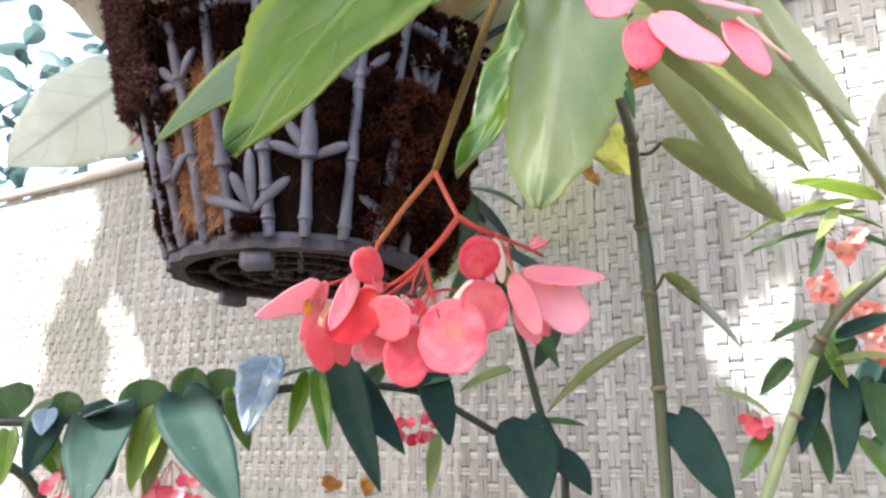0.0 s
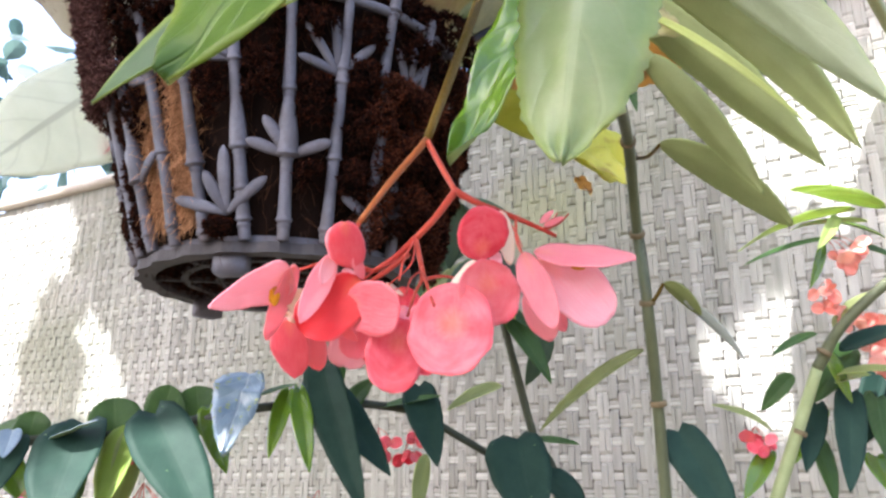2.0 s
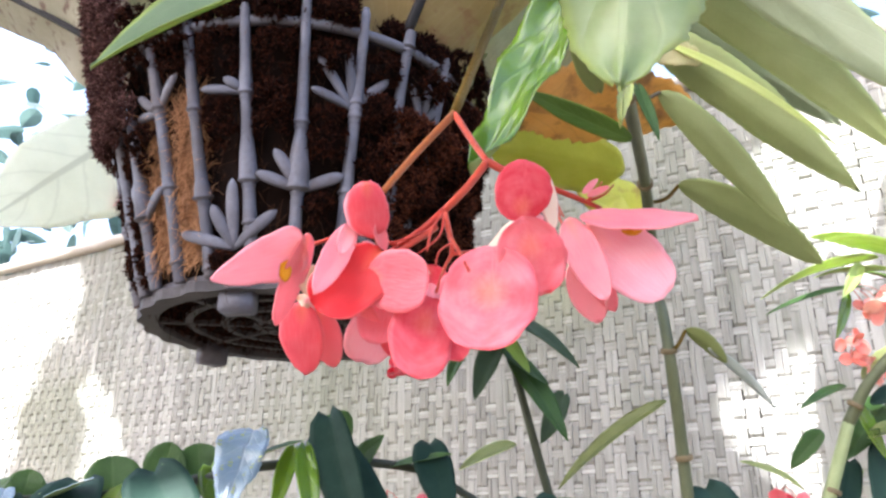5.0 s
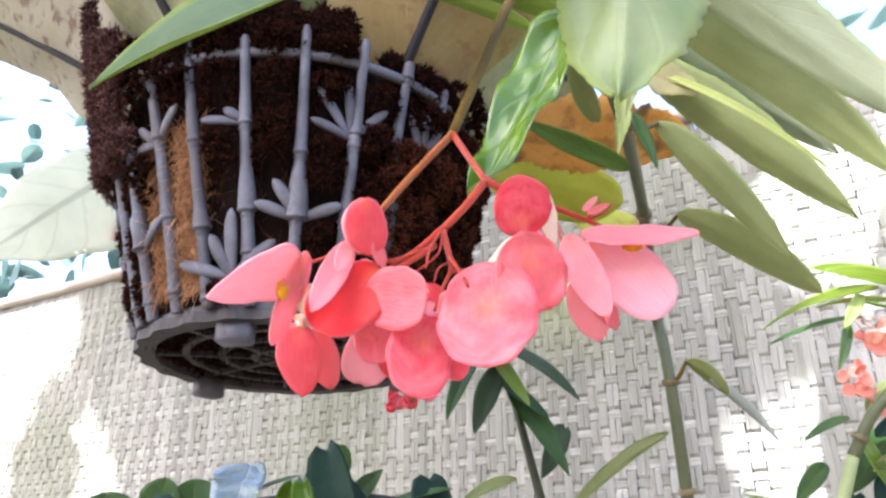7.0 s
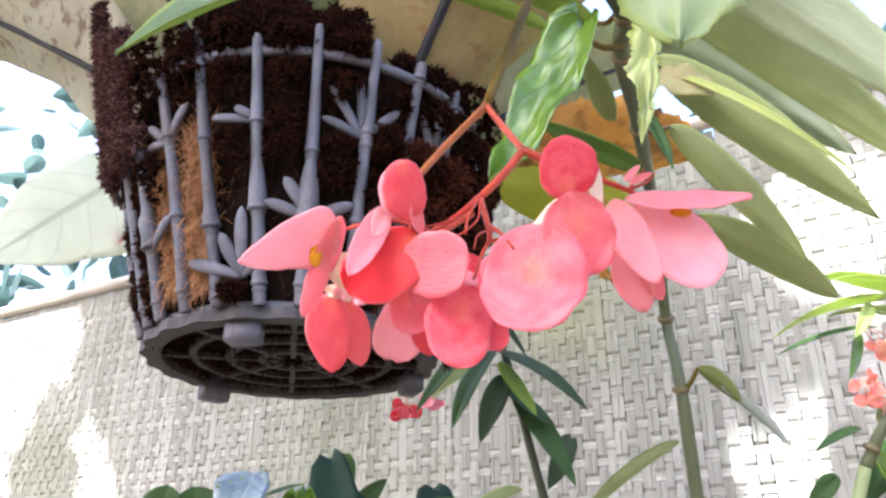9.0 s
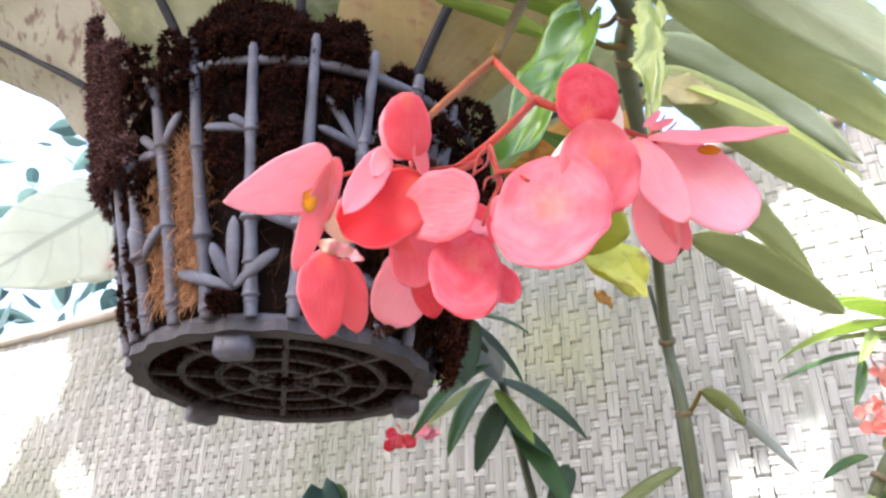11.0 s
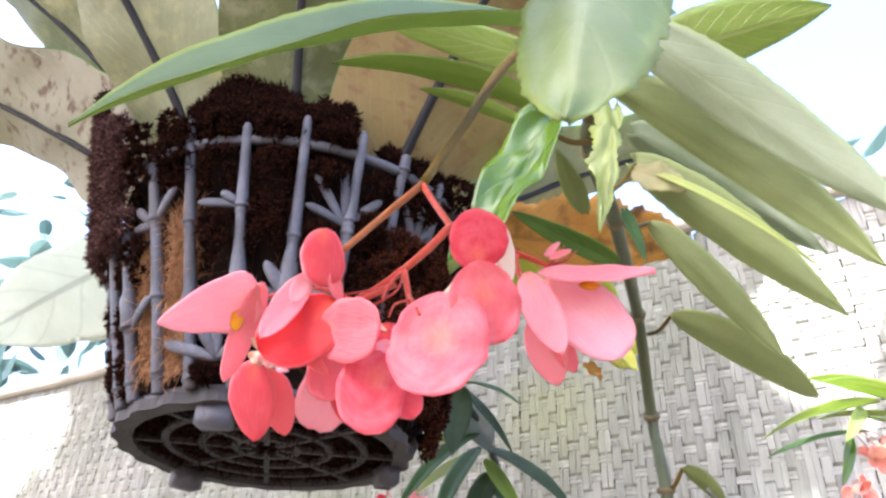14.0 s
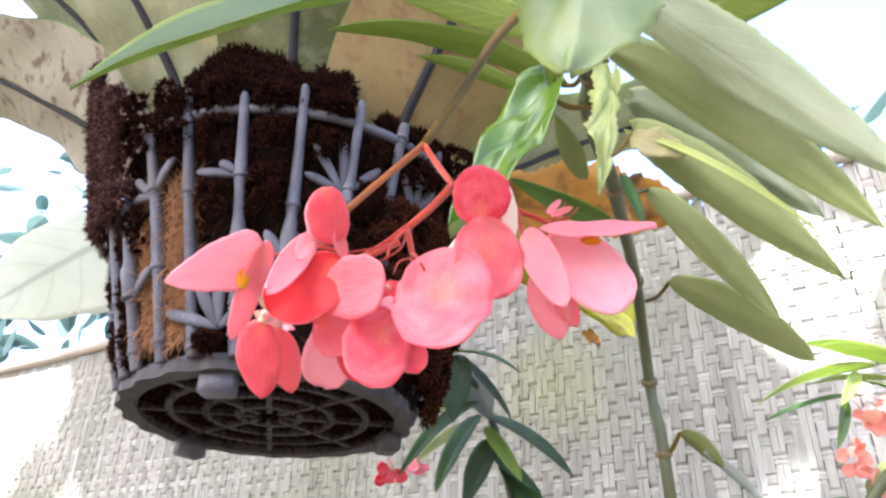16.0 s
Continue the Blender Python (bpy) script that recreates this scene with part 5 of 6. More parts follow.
# a second flower cluster, close by, higher up
stem(begonia, "flower_stalk", ((0.226, 0.300, 1.498), (0.202, 0.280, 1.513), (0.171, 0.250, 1.529), (0.148, 0.225, 1.533), (0.130, 0.210, 1.551)), (0.0020, 0.0011), CANE_PALE, "grey-green flower stalk", n=20)
blossom = part("flower", ball(bmesh.new(), (0.103, 0.210, 1.531), 0.0004), PETAL_RED, begonia, "coral pink begonia flower")
petal(blossom, (0.105, 0.205, 1.534), (0.100, 0.195, 1.515), 0.0107, (0.00, -1.00, 0.10), PETAL_RED, shape='round', cup=-0.15)
petal(blossom, (0.107, 0.205, 1.534), (0.118, 0.193, 1.513), 0.0129, (0.10, -0.95, 0.20), PETAL_PINK, cup=0.08)
petal(blossom, (0.101, 0.205, 1.545), (0.090, 0.200, 1.531), 0.0127, (0.00, -1.00, 0.10), PETAL_PINK, shape='round')
blossom = part("flower", ball(bmesh.new(), (0.124, 0.215, 1.539), 0.0004), PETAL_RED, begonia, "coral pink begonia flower")
petal(blossom, (0.118, 0.205, 1.539), (0.132, 0.200, 1.531), 0.0082, (0.00, -0.60, 0.80), PETAL_PALE, shape='oval')
petal(blossom, (0.126, 0.205, 1.532), (0.130, 0.197, 1.512), 0.0111, (0.30, -0.95, 0.10), PETAL_PINK, shape='oval')
petal(blossom, (0.130, 0.210, 1.536), (0.143, 0.210, 1.523), 0.0068, (0.40, -0.60, 0.60), PETAL_WHITE, shape='oval')


# ---- the shaded begonia in the middle ----
mid_plant = thing("begonia_plant", (0.14, 1.30, 0.0), "shaded begonia with dark green leaves on a thin cane", "plant")
stem(mid_plant, "cane", ((0.14, 1.30, 0.02), (0.15, 1.29, 0.8), (0.210, 1.270, 1.339), (0.175, 1.250, 1.462), (0.138, 1.220, 1.606), (0.117, 1.220, 1.703), (0.091, 1.200, 1.764), (0.050, 1.180, 1.813)), (0.0075, 0.005), CANE_DARK, "dark thin cane", n=60)
leaf(mid_plant, (0.050, 1.170, 1.816), (0.143, 1.120, 1.768), 0.036, (0.1, -0.5, 0.85), (LEAF_TOP, LEAF_UNDER), fold=0.3, shape='long', sag=0.15)
leaf(mid_plant, (0.054, 1.190, 1.822), (0.134, 1.140, 1.703), 0.032, (0.4, -0.7, 0.5), (LEAF_SHADE, LEAF_SHADE), fold=0.3, shape='long', sag=0.1)
leaf(mid_plant, (0.062, 1.160, 1.801), (0.051, 1.100, 1.686), 0.064, (0.0, -0.9, 0.43), (LEAF_SHADE, LEAF_SHADE), fold=0.2)
leaf(mid_plant, (0.080, 1.200, 1.790), (0.106, 1.180, 1.715), 0.066, (-0.2, -0.9, 0.3), (LEAF_GREY_SHEEN, LEAF_SHADE), fold=0.25)
leaf(mid_plant, (0.090, 1.190, 1.748), (-0.018, 1.120, 1.622), 0.046, (-0.3, -0.7, 0.6), (LEAF_TOP, LEAF_UNDER), fold=0.18, shape='long', sag=0.15)
leaf(mid_plant, (0.098, 1.200, 1.730), (0.212, 1.130, 1.625), 0.053, (0.3, -0.7, 0.6), (LEAF_SHADE, LEAF_SHADE), fold=0.18, shape='long', sag=0.14)
leaf(mid_plant, (0.092, 1.200, 1.730), (0.030, 1.130, 1.602), 0.054, (-0.5, -0.7, 0.4), (LEAF_TOP, LEAF_UNDER), fold=0.2, shape='long', sag=0.1)
leaf(mid_plant, (0.108, 1.200, 1.689), (0.067, 1.150, 1.586), 0.054, (-0.3, -0.9, 0.4), (LEAF_SHADE, LEAF_SHADE), fold=0.25)
leaf(mid_plant, (0.101, 1.200, 1.713), (0.145, 1.150, 1.623), 0.041, (0.3, -0.8, 0.5), (LEAF_MID, LEAF_UNDER), fold=0.18, shape='long')
leaf(mid_plant, (0.084, 1.200, 1.755), (0.007, 1.160, 1.708), 0.037, (-0.3, -0.7, 0.6), (LEAF_MID, LEAF_UNDER), fold=0.18, shape='long', sag=0.1)
leaf(mid_plant, (0.094, 1.220, 1.728), (-0.001, 1.200, 1.659), 0.039, (-0.3, -0.7, 0.6), (LEAF_UNDER, LEAF_UNDER), fold=0.18, shape='long', sag=0.12)
leaf(mid_plant, (0.112, 1.220, 1.678), (0.174, 1.180, 1.611), 0.042, (0.3, -0.8, 0.5), (LEAF_TOP, LEAF_UNDER), fold=0.18, shape='long')
leaf(mid_plant, (0.128, 1.220, 1.659), (0.197, 1.180, 1.532), 0.056, (0.2, -0.85, 0.4), (LEAF_TOP, LEAF_DARK_UNDER), fold=0.3, sag=0.1)
leaf(mid_plant, (0.204, 1.240, 1.608), (0.163, 1.220, 1.534), 0.048, (0.3, -0.9, 0.2), (LEAF_SHADE, LEAF_SHADE), fold=0.25)
leaf(mid_plant, (0.129, 1.240, 1.536), (0.045, 1.220, 1.499), 0.040, (0.0, -0.6, 0.8), (LEAF_UNDER, LEAF_UNDER), fold=0.3, shape='long', sag=0.1)
leaf(mid_plant, (0.177, 1.250, 1.457), (0.239, 1.220, 1.448), 0.028, (0.0, -0.6, 0.8), (LEAF_TOP, LEAF_UNDER), fold=0.4, shape='long')
leaf(mid_plant, (0.146, 1.200, 1.456), (0.160, 1.120, 1.333), 0.116, (-0.1, -0.95, 0.2), (LEAF_DARK, LEAF_DARK_UNDER), fold=0.2, shape='heart')
leaf(mid_plant, (0.197, 1.250, 1.410), (0.239, 1.200, 1.346), 0.083, (0.4, -0.8, 0.4), (LEAF_DARK, LEAF_UNDER), fold=0.25)
vine = thing("begonia_branch", (-0.55, 1.28, 0.0), "leafy begonia branch leaning along the fence, leaves partly in sun", "plant")
stem(vine, "branch", ((0.127, 1.250, 1.423), (0.061, 1.230, 1.461), (-0.001, 1.220, 1.495), (-0.061, 1.200, 1.506), (-0.136, 1.180, 1.508), (-0.226, 1.160, 1.500), (-0.315, 1.150, 1.482), (-0.423, 1.150, 1.463), (-0.558, 1.150, 1.455), (-0.688, 1.160, 1.427), (-0.56, 1.24, 1.2), (-0.56, 1.28, 0.02)), (0.0055, 0.008), CANE_DARK, "dark leaning branch", n=70)
leaf(vine, (-0.135, 1.160, 1.566), (-0.060, 1.080, 1.359), 0.078, (-0.25, -0.9, 0.3), (LEAF_DARK, LEAF_DARK_UNDER), fold=0.3, shape='heart', sag=0.05)
leaf(vine, (-0.146, 1.180, 1.544), (-0.031, 1.120, 1.407), 0.082, (0.4, -0.85, 0.3), (LEAF_DARK, LEAF_DARK_UNDER), fold=0.2, shape='heart')
leaf(vine, (-0.131, 1.200, 1.577), (-0.114, 1.200, 1.533), 0.054, (0.0, -0.8, 0.5), (LEAF_TOP, LEAF_UNDER), fold=0.2, shape='heart')
leaf(vine, (0.004, 1.200, 1.533), (0.032, 1.120, 1.419), 0.070, (0.1, -0.95, 0.2), (LEAF_DARK, LEAF_DARK_UNDER), fold=0.2, shape='heart')
leaf(vine, (0.013, 1.220, 1.435), (-0.001, 1.180, 1.350), 0.035, (0.1, -0.95, 0.2), (LEAF_UNDER, LEAF_UNDER), fold=0.3, shape='long')
leaf(vine, (-0.181, 1.160, 1.525), (-0.196, 1.120, 1.431), 0.039, (-0.1, -0.9, 0.3), (LEAF_GLOSS, LEAF_UNDER), fold=0.3)
leaf(vine, (-0.162, 1.140, 1.525), (-0.134, 1.090, 1.412), 0.042, (0.1, -0.9, 0.3), (LEAF_GLOSS, LEAF_UNDER), fold=0.3)
leaf(vine, (-0.135, 1.170, 1.509), (-0.119, 1.150, 1.439), 0.022, (0.1, -0.9, 0.3), (LEAF_YOUNG, LEAF_UNDER), fold=0.3)
leaf(vine, (-0.225, 1.150, 1.515), (-0.160, 1.120, 1.530), 0.034, (0.1, -0.5, 0.85), (LEAF_TOP, LEAF_UNDER), fold=0.3)
leaf(vine, (-0.234, 1.140, 1.547), (-0.248, 1.080, 1.436), 0.085, (0.1, -0.6, 0.8), (LEAF_SKY_SHEEN, LEAF_UNDER), label="leaf with sky sheen in its blue colour", fold=0.2, shape='heart', wave=0.10, crease=0.05, rag=0.12, nu=26, teeth=0.03)
leaf(vine, (-0.291, 1.150, 1.500), (-0.257, 1.140, 1.411), 0.047, (0.1, -0.9, 0.3), (LEAF_GLOSS, LEAF_UNDER), fold=0.2, shape='heart')
leaf(vine, (-0.311, 1.180, 1.464), (-0.322, 1.180, 1.534), 0.069, (0.1, -0.8, 0.5), (LEAF_TOP, LEAF_UNDER), fold=0.15, shape='round')
leaf(vine, (-0.355, 1.120, 1.492), (-0.232, 1.020, 1.336), 0.110, (-0.1, -0.7, 0.65), (LEAF_DARK, LEAF_DARK_UNDER), label="large dark heart-shaped leaf", fold=0.25, shape='heart', sag=0.06)
leaf(vine, (-0.427, 1.170, 1.455), (-0.437, 1.170, 1.517), 0.075, (0.1, -0.8, 0.5), (LEAF_TOP, LEAF_UNDER), fold=0.15, shape='round')
leaf(vine, (-0.459, 1.140, 1.479), (-0.436, 1.020, 1.340), 0.123, (-0.05, -0.7, 0.65), (LEAF_DARK, LEAF_UNDER), label="large dark heart-shaped leaf", fold=0.2, shape='heart', sag=0.06)
leaf(vine, (-0.481, 1.120, 1.462), (-0.415, 1.080, 1.481), 0.052, (0.0, -0.4, 0.9), (LEAF_SKY_SHEEN, LEAF_UNDER), label="leaf with sky sheen in its blue colour", fold=0.2, shape='heart')
leaf(vine, (-0.391, 1.140, 1.471), (-0.400, 1.080, 1.359), 0.079, (-0.3, -0.8, 0.45), (LEAF_MID, LEAF_UNDER), fold=0.3, shape='heart')
leaf(vine, (-0.394, 1.150, 1.463), (-0.389, 1.100, 1.351), 0.054, (0.6, -0.7, 0.3), (LEAF_UNDER, LEAF_UNDER), fold=0.3, shape='heart')
leaf(vine, (-0.546, 1.160, 1.455), (-0.543, 1.160, 1.499), 0.054, (0.1, -0.8, 0.5), (LEAF_TOP, LEAF_UNDER), fold=0.15, shape='round')
leaf(vine, (-0.593, 1.140, 1.443), (-0.542, 1.120, 1.486), 0.057, (-0.2, -0.8, 0.5), (LEAF_TOP, LEAF_UNDER), fold=0.2, shape='heart')
leaf(vine, (-0.499, 1.180, 1.443), (-0.473, 1.170, 1.370), 0.067, (0.2, -0.8, 0.5), (LEAF_TOP, LEAF_UNDER), fold=0.2, shape='heart')
leaf(vine, (-0.368, 1.180, 1.477), (-0.356, 1.170, 1.535), 0.068, (0.1, -0.8, 0.5), (LEAF_TOP, LEAF_UNDER), fold=0.15, shape='oval')
leaf(vine, (-0.600, 1.180, 1.452), (-0.535, 1.160, 1.371), 0.059, (0.2, -0.8, 0.5), (LEAF_GLOSS, LEAF_UNDER), fold=0.2, shape='heart')
leaf(vine, (-0.105, 1.200, 1.503), (-0.061, 1.190, 1.545), 0.050, (0.1, -0.7, 0.6), (LEAF_TOP, LEAF_UNDER), fold=0.2, shape='heart')
leaf(vine, (-0.052, 1.200, 1.503), (0.036, 1.170, 1.516), 0.038, (0.1, -0.5, 0.8), (LEAF_TOP, LEAF_UNDER), fold=0.3, shape='long')
leaf(vine, (-0.538, 1.120, 1.462), (-0.537, 1.060, 1.379), 0.060, (0.3, -0.8, 0.4), (LEAF_DARK, LEAF_UNDER), fold=0.3, shape='heart')
leaf(vine, (-0.542, 1.110, 1.470), (-0.533, 1.080, 1.434), 0.044, (0.0, -0.5, 0.85), (LEAF_SKY_SHEEN, LEAF_UNDER), fold=0.2, shape='heart')
leaf(vine, (-0.620, 1.160, 1.459), (-0.656, 1.160, 1.501), 0.080, (0.1, -0.8, 0.5), (LEAF_TOP, LEAF_UNDER), fold=0.15, shape='round')
leaf(vine, (-0.602, 1.120, 1.442), (-0.579, 1.080, 1.367), 0.047, (0.1, -0.9, 0.3), (LEAF_GLOSS, LEAF_UNDER), fold=0.2, shape='heart')
leaf(vine, (-0.517, 1.170, 1.456), (-0.484, 1.150, 1.363), 0.047, (0.1, -0.9, 0.3), (LEAF_YOUNG, LEAF_UNDER), fold=0.3)
flower_bunch(vine, (-0.532, 1.120, 1.351), 0.045, 9, PETAL_PINK, 2)
flower_bunch(vine, (-0.359, 1.120, 1.350), 0.040, 8, PETAL_PINK, 3)
flower_bunch(vine, (-0.371, 1.130, 1.438), 0.009, 2, PETAL_RED, 9)
flower_bunch(mid_plant, (-0.059, 1.320, 1.450), 0.021, 5, PETAL_RED, 4)
flower_bunch(mid_plant, (-0.013, 1.320, 1.450), 0.025, 6, PETAL_RED, 5)
flower_bunch(mid_plant, (-0.003, 1.250, 1.668), 0.017, 3, PETAL_PALE, 6)
flower_bunch(mid_plant, (-0.044, 1.300, 1.670), 0.018, 5, PETAL_RED, 7)
flower_bunch(mid_plant, (-0.158, 1.300, 1.363), 0.012, 2, LEAF_BROWN, 11)
flower_bunch(mid_plant, (-0.109, 1.300, 1.359), 0.010, 2, LEAF_BROWN, 12)


# ---- the flowering begonia before the fence, in sun ----
sun_plant = thing("begonia_plant", (-0.111, 1.180, 0.000), "sunlit begonia with pale cane and small red flower bunches", "plant")
# one cane in two colours: sunlight below, shade above, put into the materials
stem(sun_plant, "cane", ((-0.111, 1.180, 0.020), (0.160, 1.110, 0.682), (0.430, 1.040, 1.344), (0.507, 1.020, 1.532)), (0.0095, 0.0072), CANE_PALE, "lower cane, sunlight in its pale green", n=50)
stem(sun_plant, "cane", ((0.507, 1.020, 1.532), (0.535, 1.000, 1.582), (0.593, 0.980, 1.636), (0.676, 0.970, 1.693)), (0.0072, 0.006), CANE, "upper cane, shade in its darker green", n=30)
node_ring(sun_plant, (0.478, 1.028, 1.456), (0.038, -0.010, 0.094), 0.0090)
node_ring(sun_plant, (0.514, 1.010, 1.552), (0.018, -0.010, 0.030), 0.0090)
leaf(sun_plant, (0.594, 1.000, 1.752), (0.501, 0.980, 1.751), 0.018, (0.0, 0.3, 0.95), (LEAF_YOUNG, LEAF_YOUNG), fold=0.3, shape='long', sag=0.1)
leaf(sun_plant, (0.586, 1.020, 1.741), (0.403, 0.960, 1.669), 0.042, (0.0, 0.3, 0.95), (LEAF_YOUNG, LEAF_YOUNG), fold=0.3, shape='long', sag=0.1)
leaf(sun_plant, (0.561, 1.020, 1.702), (0.423, 1.000, 1.661), 0.021, (0.0, -0.5, 0.85), (LEAF_TOP, LEAF_UNDER), fold=0.3, shape='long', sag=0.1)
leaf(sun_plant, (0.563, 1.020, 1.732), (0.515, 0.990, 1.679), 0.024, (0.3, -0.8, 0.5), (LEAF_YOUNG, LEAF_YOUNG), fold=0.3, shape='long', sag=0.1)
leaf(sun_plant, (0.549, 1.040, 1.701), (0.518, 1.030, 1.638), 0.021, (0.3, -0.8, 0.5), (LEAF_GLOSS, LEAF_UNDER), fold=0.3, shape='long', sag=0.1)
leaf(sun_plant, (0.631, 1.040, 1.708), (0.553, 1.050, 1.735), 0.034, (0.3, -0.5, 0.8), (LEAF_GLOSS, LEAF_UNDER), fold=0.3, shape='long', sag=0.1)
leaf(sun_plant, (0.513, 1.020, 1.577), (0.445, 1.000, 1.547), 0.021, (0.0, -0.6, 0.8), (LEAF_TOP, LEAF_UNDER), fold=0.3, shape='long', sag=0.1)
leaf(sun_plant, (0.455, 1.050, 1.459), (0.372, 1.020, 1.490), 0.027, (0.0, -0.6, 0.8), (LEAF_UNDER, LEAF_UNDER), fold=0.3, shape='long', sag=0.1)
leaf(sun_plant, (0.529, 1.080, 1.494), (0.481, 1.030, 1.409), 0.047, (-0.1, -0.95, 0.2), (LEAF_DARK, LEAF_DARK_UNDER), fold=0.3, shape='heart')
leaf(sun_plant, (0.565, 1.060, 1.506), (0.516, 1.000, 1.386), 0.054, (0.0, -0.9, 0.35), (LEAF_DARK, LEAF_DARK_UNDER), fold=0.25, shape='heart')
leaf(sun_plant, (0.620, 1.100, 1.503), (0.599, 1.060, 1.420), 0.063, (0.2, -0.9, 0.3), (LEAF_TOP, LEAF_UNDER), fold=0.25, shape='heart')
leaf(sun_plant, (0.521, 1.020, 1.555), (0.555, 1.040, 1.491), 0.039, (0.3, -0.9, 0.3), (LEAF_GLOSS, LEAF_UNDER), fold=0.25)
leaf(sun_plant, (0.537, 1.030, 1.527), (0.599, 0.980, 1.522), 0.042, (0.0, -0.5, 0.85), (LEAF_UNDER, LEAF_UNDER), fold=0.3, shape='long', sag=0.1)
leaf(sun_plant, (0.454, 1.060, 1.434), (0.403, 1.030, 1.378), 0.036, (-0.3, -0.9, 0.3), (LEAF_GLOSS, LEAF_UNDER), fold=0.3)
leaf(sun_plant, (0.540, 1.030, 1.586), (0.582, 1.000, 1.626), 0.042, (0.0, -0.5, 0.8), (LEAF_UNDER, LEAF_UNDER), fold=0.3, shape='long', sag=0.1)
leaf(sun_plant, (0.544, 1.030, 1.556), (0.630, 1.020, 1.584), 0.051, (0.0, -0.6, 0.8), (LEAF_DARK, LEAF_UNDER), fold=0.3, shape='long', sag=0.1)
leaf(sun_plant, (0.593, 1.060, 1.703), (0.653, 1.050, 1.676), 0.045, (0.0, -0.6, 0.8), (LEAF_TOP, LEAF_UNDER), fold=0.3, shape='long', sag=0.1)
leaf(sun_plant, (0.584, 1.080, 1.563), (0.508, 1.050, 1.492), 0.052, (-0.2, -0.9, 0.3), (LEAF_TOP, LEAF_UNDER), fold=0.25, shape='heart')
leaf(sun_plant, (0.587, 1.050, 1.529), (0.532, 1.030, 1.516), 0.034, (0.0, -0.5, 0.85), (LEAF_YOUNG, LEAF_UNDER), fold=0.3, shape='long', sag=0.1)
leaf(sun_plant, (0.647, 1.120, 1.536), (0.593, 1.100, 1.442), 0.061, (-0.2, -0.9, 0.3), (LEAF_DARK, LEAF_UNDER), fold=0.25, shape='heart')
leaf(sun_plant, (0.512, 1.100, 1.534), (0.464, 1.100, 1.487), 0.035, (-0.2, -0.9, 0.3), (LEAF_TOP, LEAF_UNDER), fold=0.3, shape='long', sag=0.1)
leaf(sun_plant, (0.545, 1.100, 1.487), (0.490, 1.080, 1.419), 0.038, (-0.4, -0.8, 0.3), (LEAF_GLOSS, LEAF_UNDER), fold=0.3, shape='heart')
leaf(sun_plant, (0.533, 1.100, 1.449), (0.536, 1.080, 1.369), 0.044, (0.3, -0.9, 0.3), (LEAF_TOP, LEAF_UNDER), fold=0.3, shape='heart')
leaf(sun_plant, (0.606, 1.100, 1.427), (0.612, 1.060, 1.363), 0.072, (0.2, -0.8, 0.5), (LEAF_GLOSS, LEAF_UNDER), fold=0.3, shape='heart')
leaf(sun_plant, (0.606, 1.030, 1.728), (0.489, 1.000, 1.708), 0.020, (0.0, 0.3, 0.95), (LEAF_YOUNG, LEAF_YOUNG), fold=0.3, shape='long', sag=0.1)
leaf(sun_plant, (0.627, 1.020, 1.743), (0.494, 1.000, 1.763), 0.043, (0.0, 0.3, 0.95), (LEAF_YOUNG, LEAF_YOUNG), fold=0.3, shape='long', sag=0.1)
flower_bunch(sun_plant, (0.570, 1.030, 1.685), 0.023, 5, PETAL_CORAL, 21)
flower_bunch(sun_plant, (0.530, 1.020, 1.614), 0.027, 7, PETAL_CORAL, 22)
flower_bunch(sun_plant, (0.608, 1.060, 1.560), 0.035, 9, PETAL_CORAL, 23)
flower_bunch(sun_plant, (0.598, 1.060, 1.603), 0.021, 4, PETAL_CORAL, 25)
flower_bunch(sun_plant, (0.433, 1.050, 1.437), 0.020, 4, PETAL_RED, 24)


# ---- dead and yellow leaves, the broad pale leaf behind the basket ----
climber = thing("climbing_plant", (0.33, 1.16, 0.0), "thin climber with yellowing leaves behind the cane", "plant")
stem(climber, "cane", ((0.33, 1.16, 0.02), (0.345, 1.16, 1.1), (0.337, 1.130, 1.600), (0.328, 1.120, 1.751), (0.313, 1.100, 1.831)), (0.005, 0.003), CANE_DARK, n=30)
leaf(climber, (0.297, 1.100, 1.830), (0.189, 1.060, 1.907), 0.098, (-0.2, -0.95, 0.3), (LEAF_YELLOW, LEAF_YELLOW), label="yellow-green ageing leaf", fold=0.25, wave=0.08, shape='heart')
leaf(climber, (0.240, 1.080, 1.860), (0.303, 1.070, 1.802), 0.068, (0.2, -0.9, 0.4), (LEAF_YELLOW, LEAF_YELLOW), label="yellow leaf", fold=0.3, wave=0.1, shape='heart')
leaf(climber, (0.240, 1.100, 1.819), (0.253, 1.080, 1.787), 0.032, (0.0, -0.7, 0.6), (LEAF_BROWN, LEAF_BROWN), label="dead brown leaf", fold=0.4, wave=0.15)
leaf(climber, (0.273, 1.020, 1.870), (0.089, 0.960, 1.877), 0.105, (0.0, 0.55, 0.8), (LEAF_LIME, LEAF_LIME), label="yellow-green ageing leaf", fold=0.3, wave=0.06, shape='oval')
leaf(fern, (0.082, 0.740, 1.797), (0.307, 0.820, 1.834), 0.100, (0.0, 0.45, 0.9), (LEAF_BROWN, LEAF_BROWN), label="dead orange-brown frond", name="frond", fold=0.2, wave=0.10, shape='oval', sag=0.06, nu=40, rag=0.30, crease=0.05, teeth=0.05)
pale_plant = thing("broadleaf_plant", (-0.16, 0.86, 1.83), "broad pale backlit leaf growing from the back of the basket", "plant")
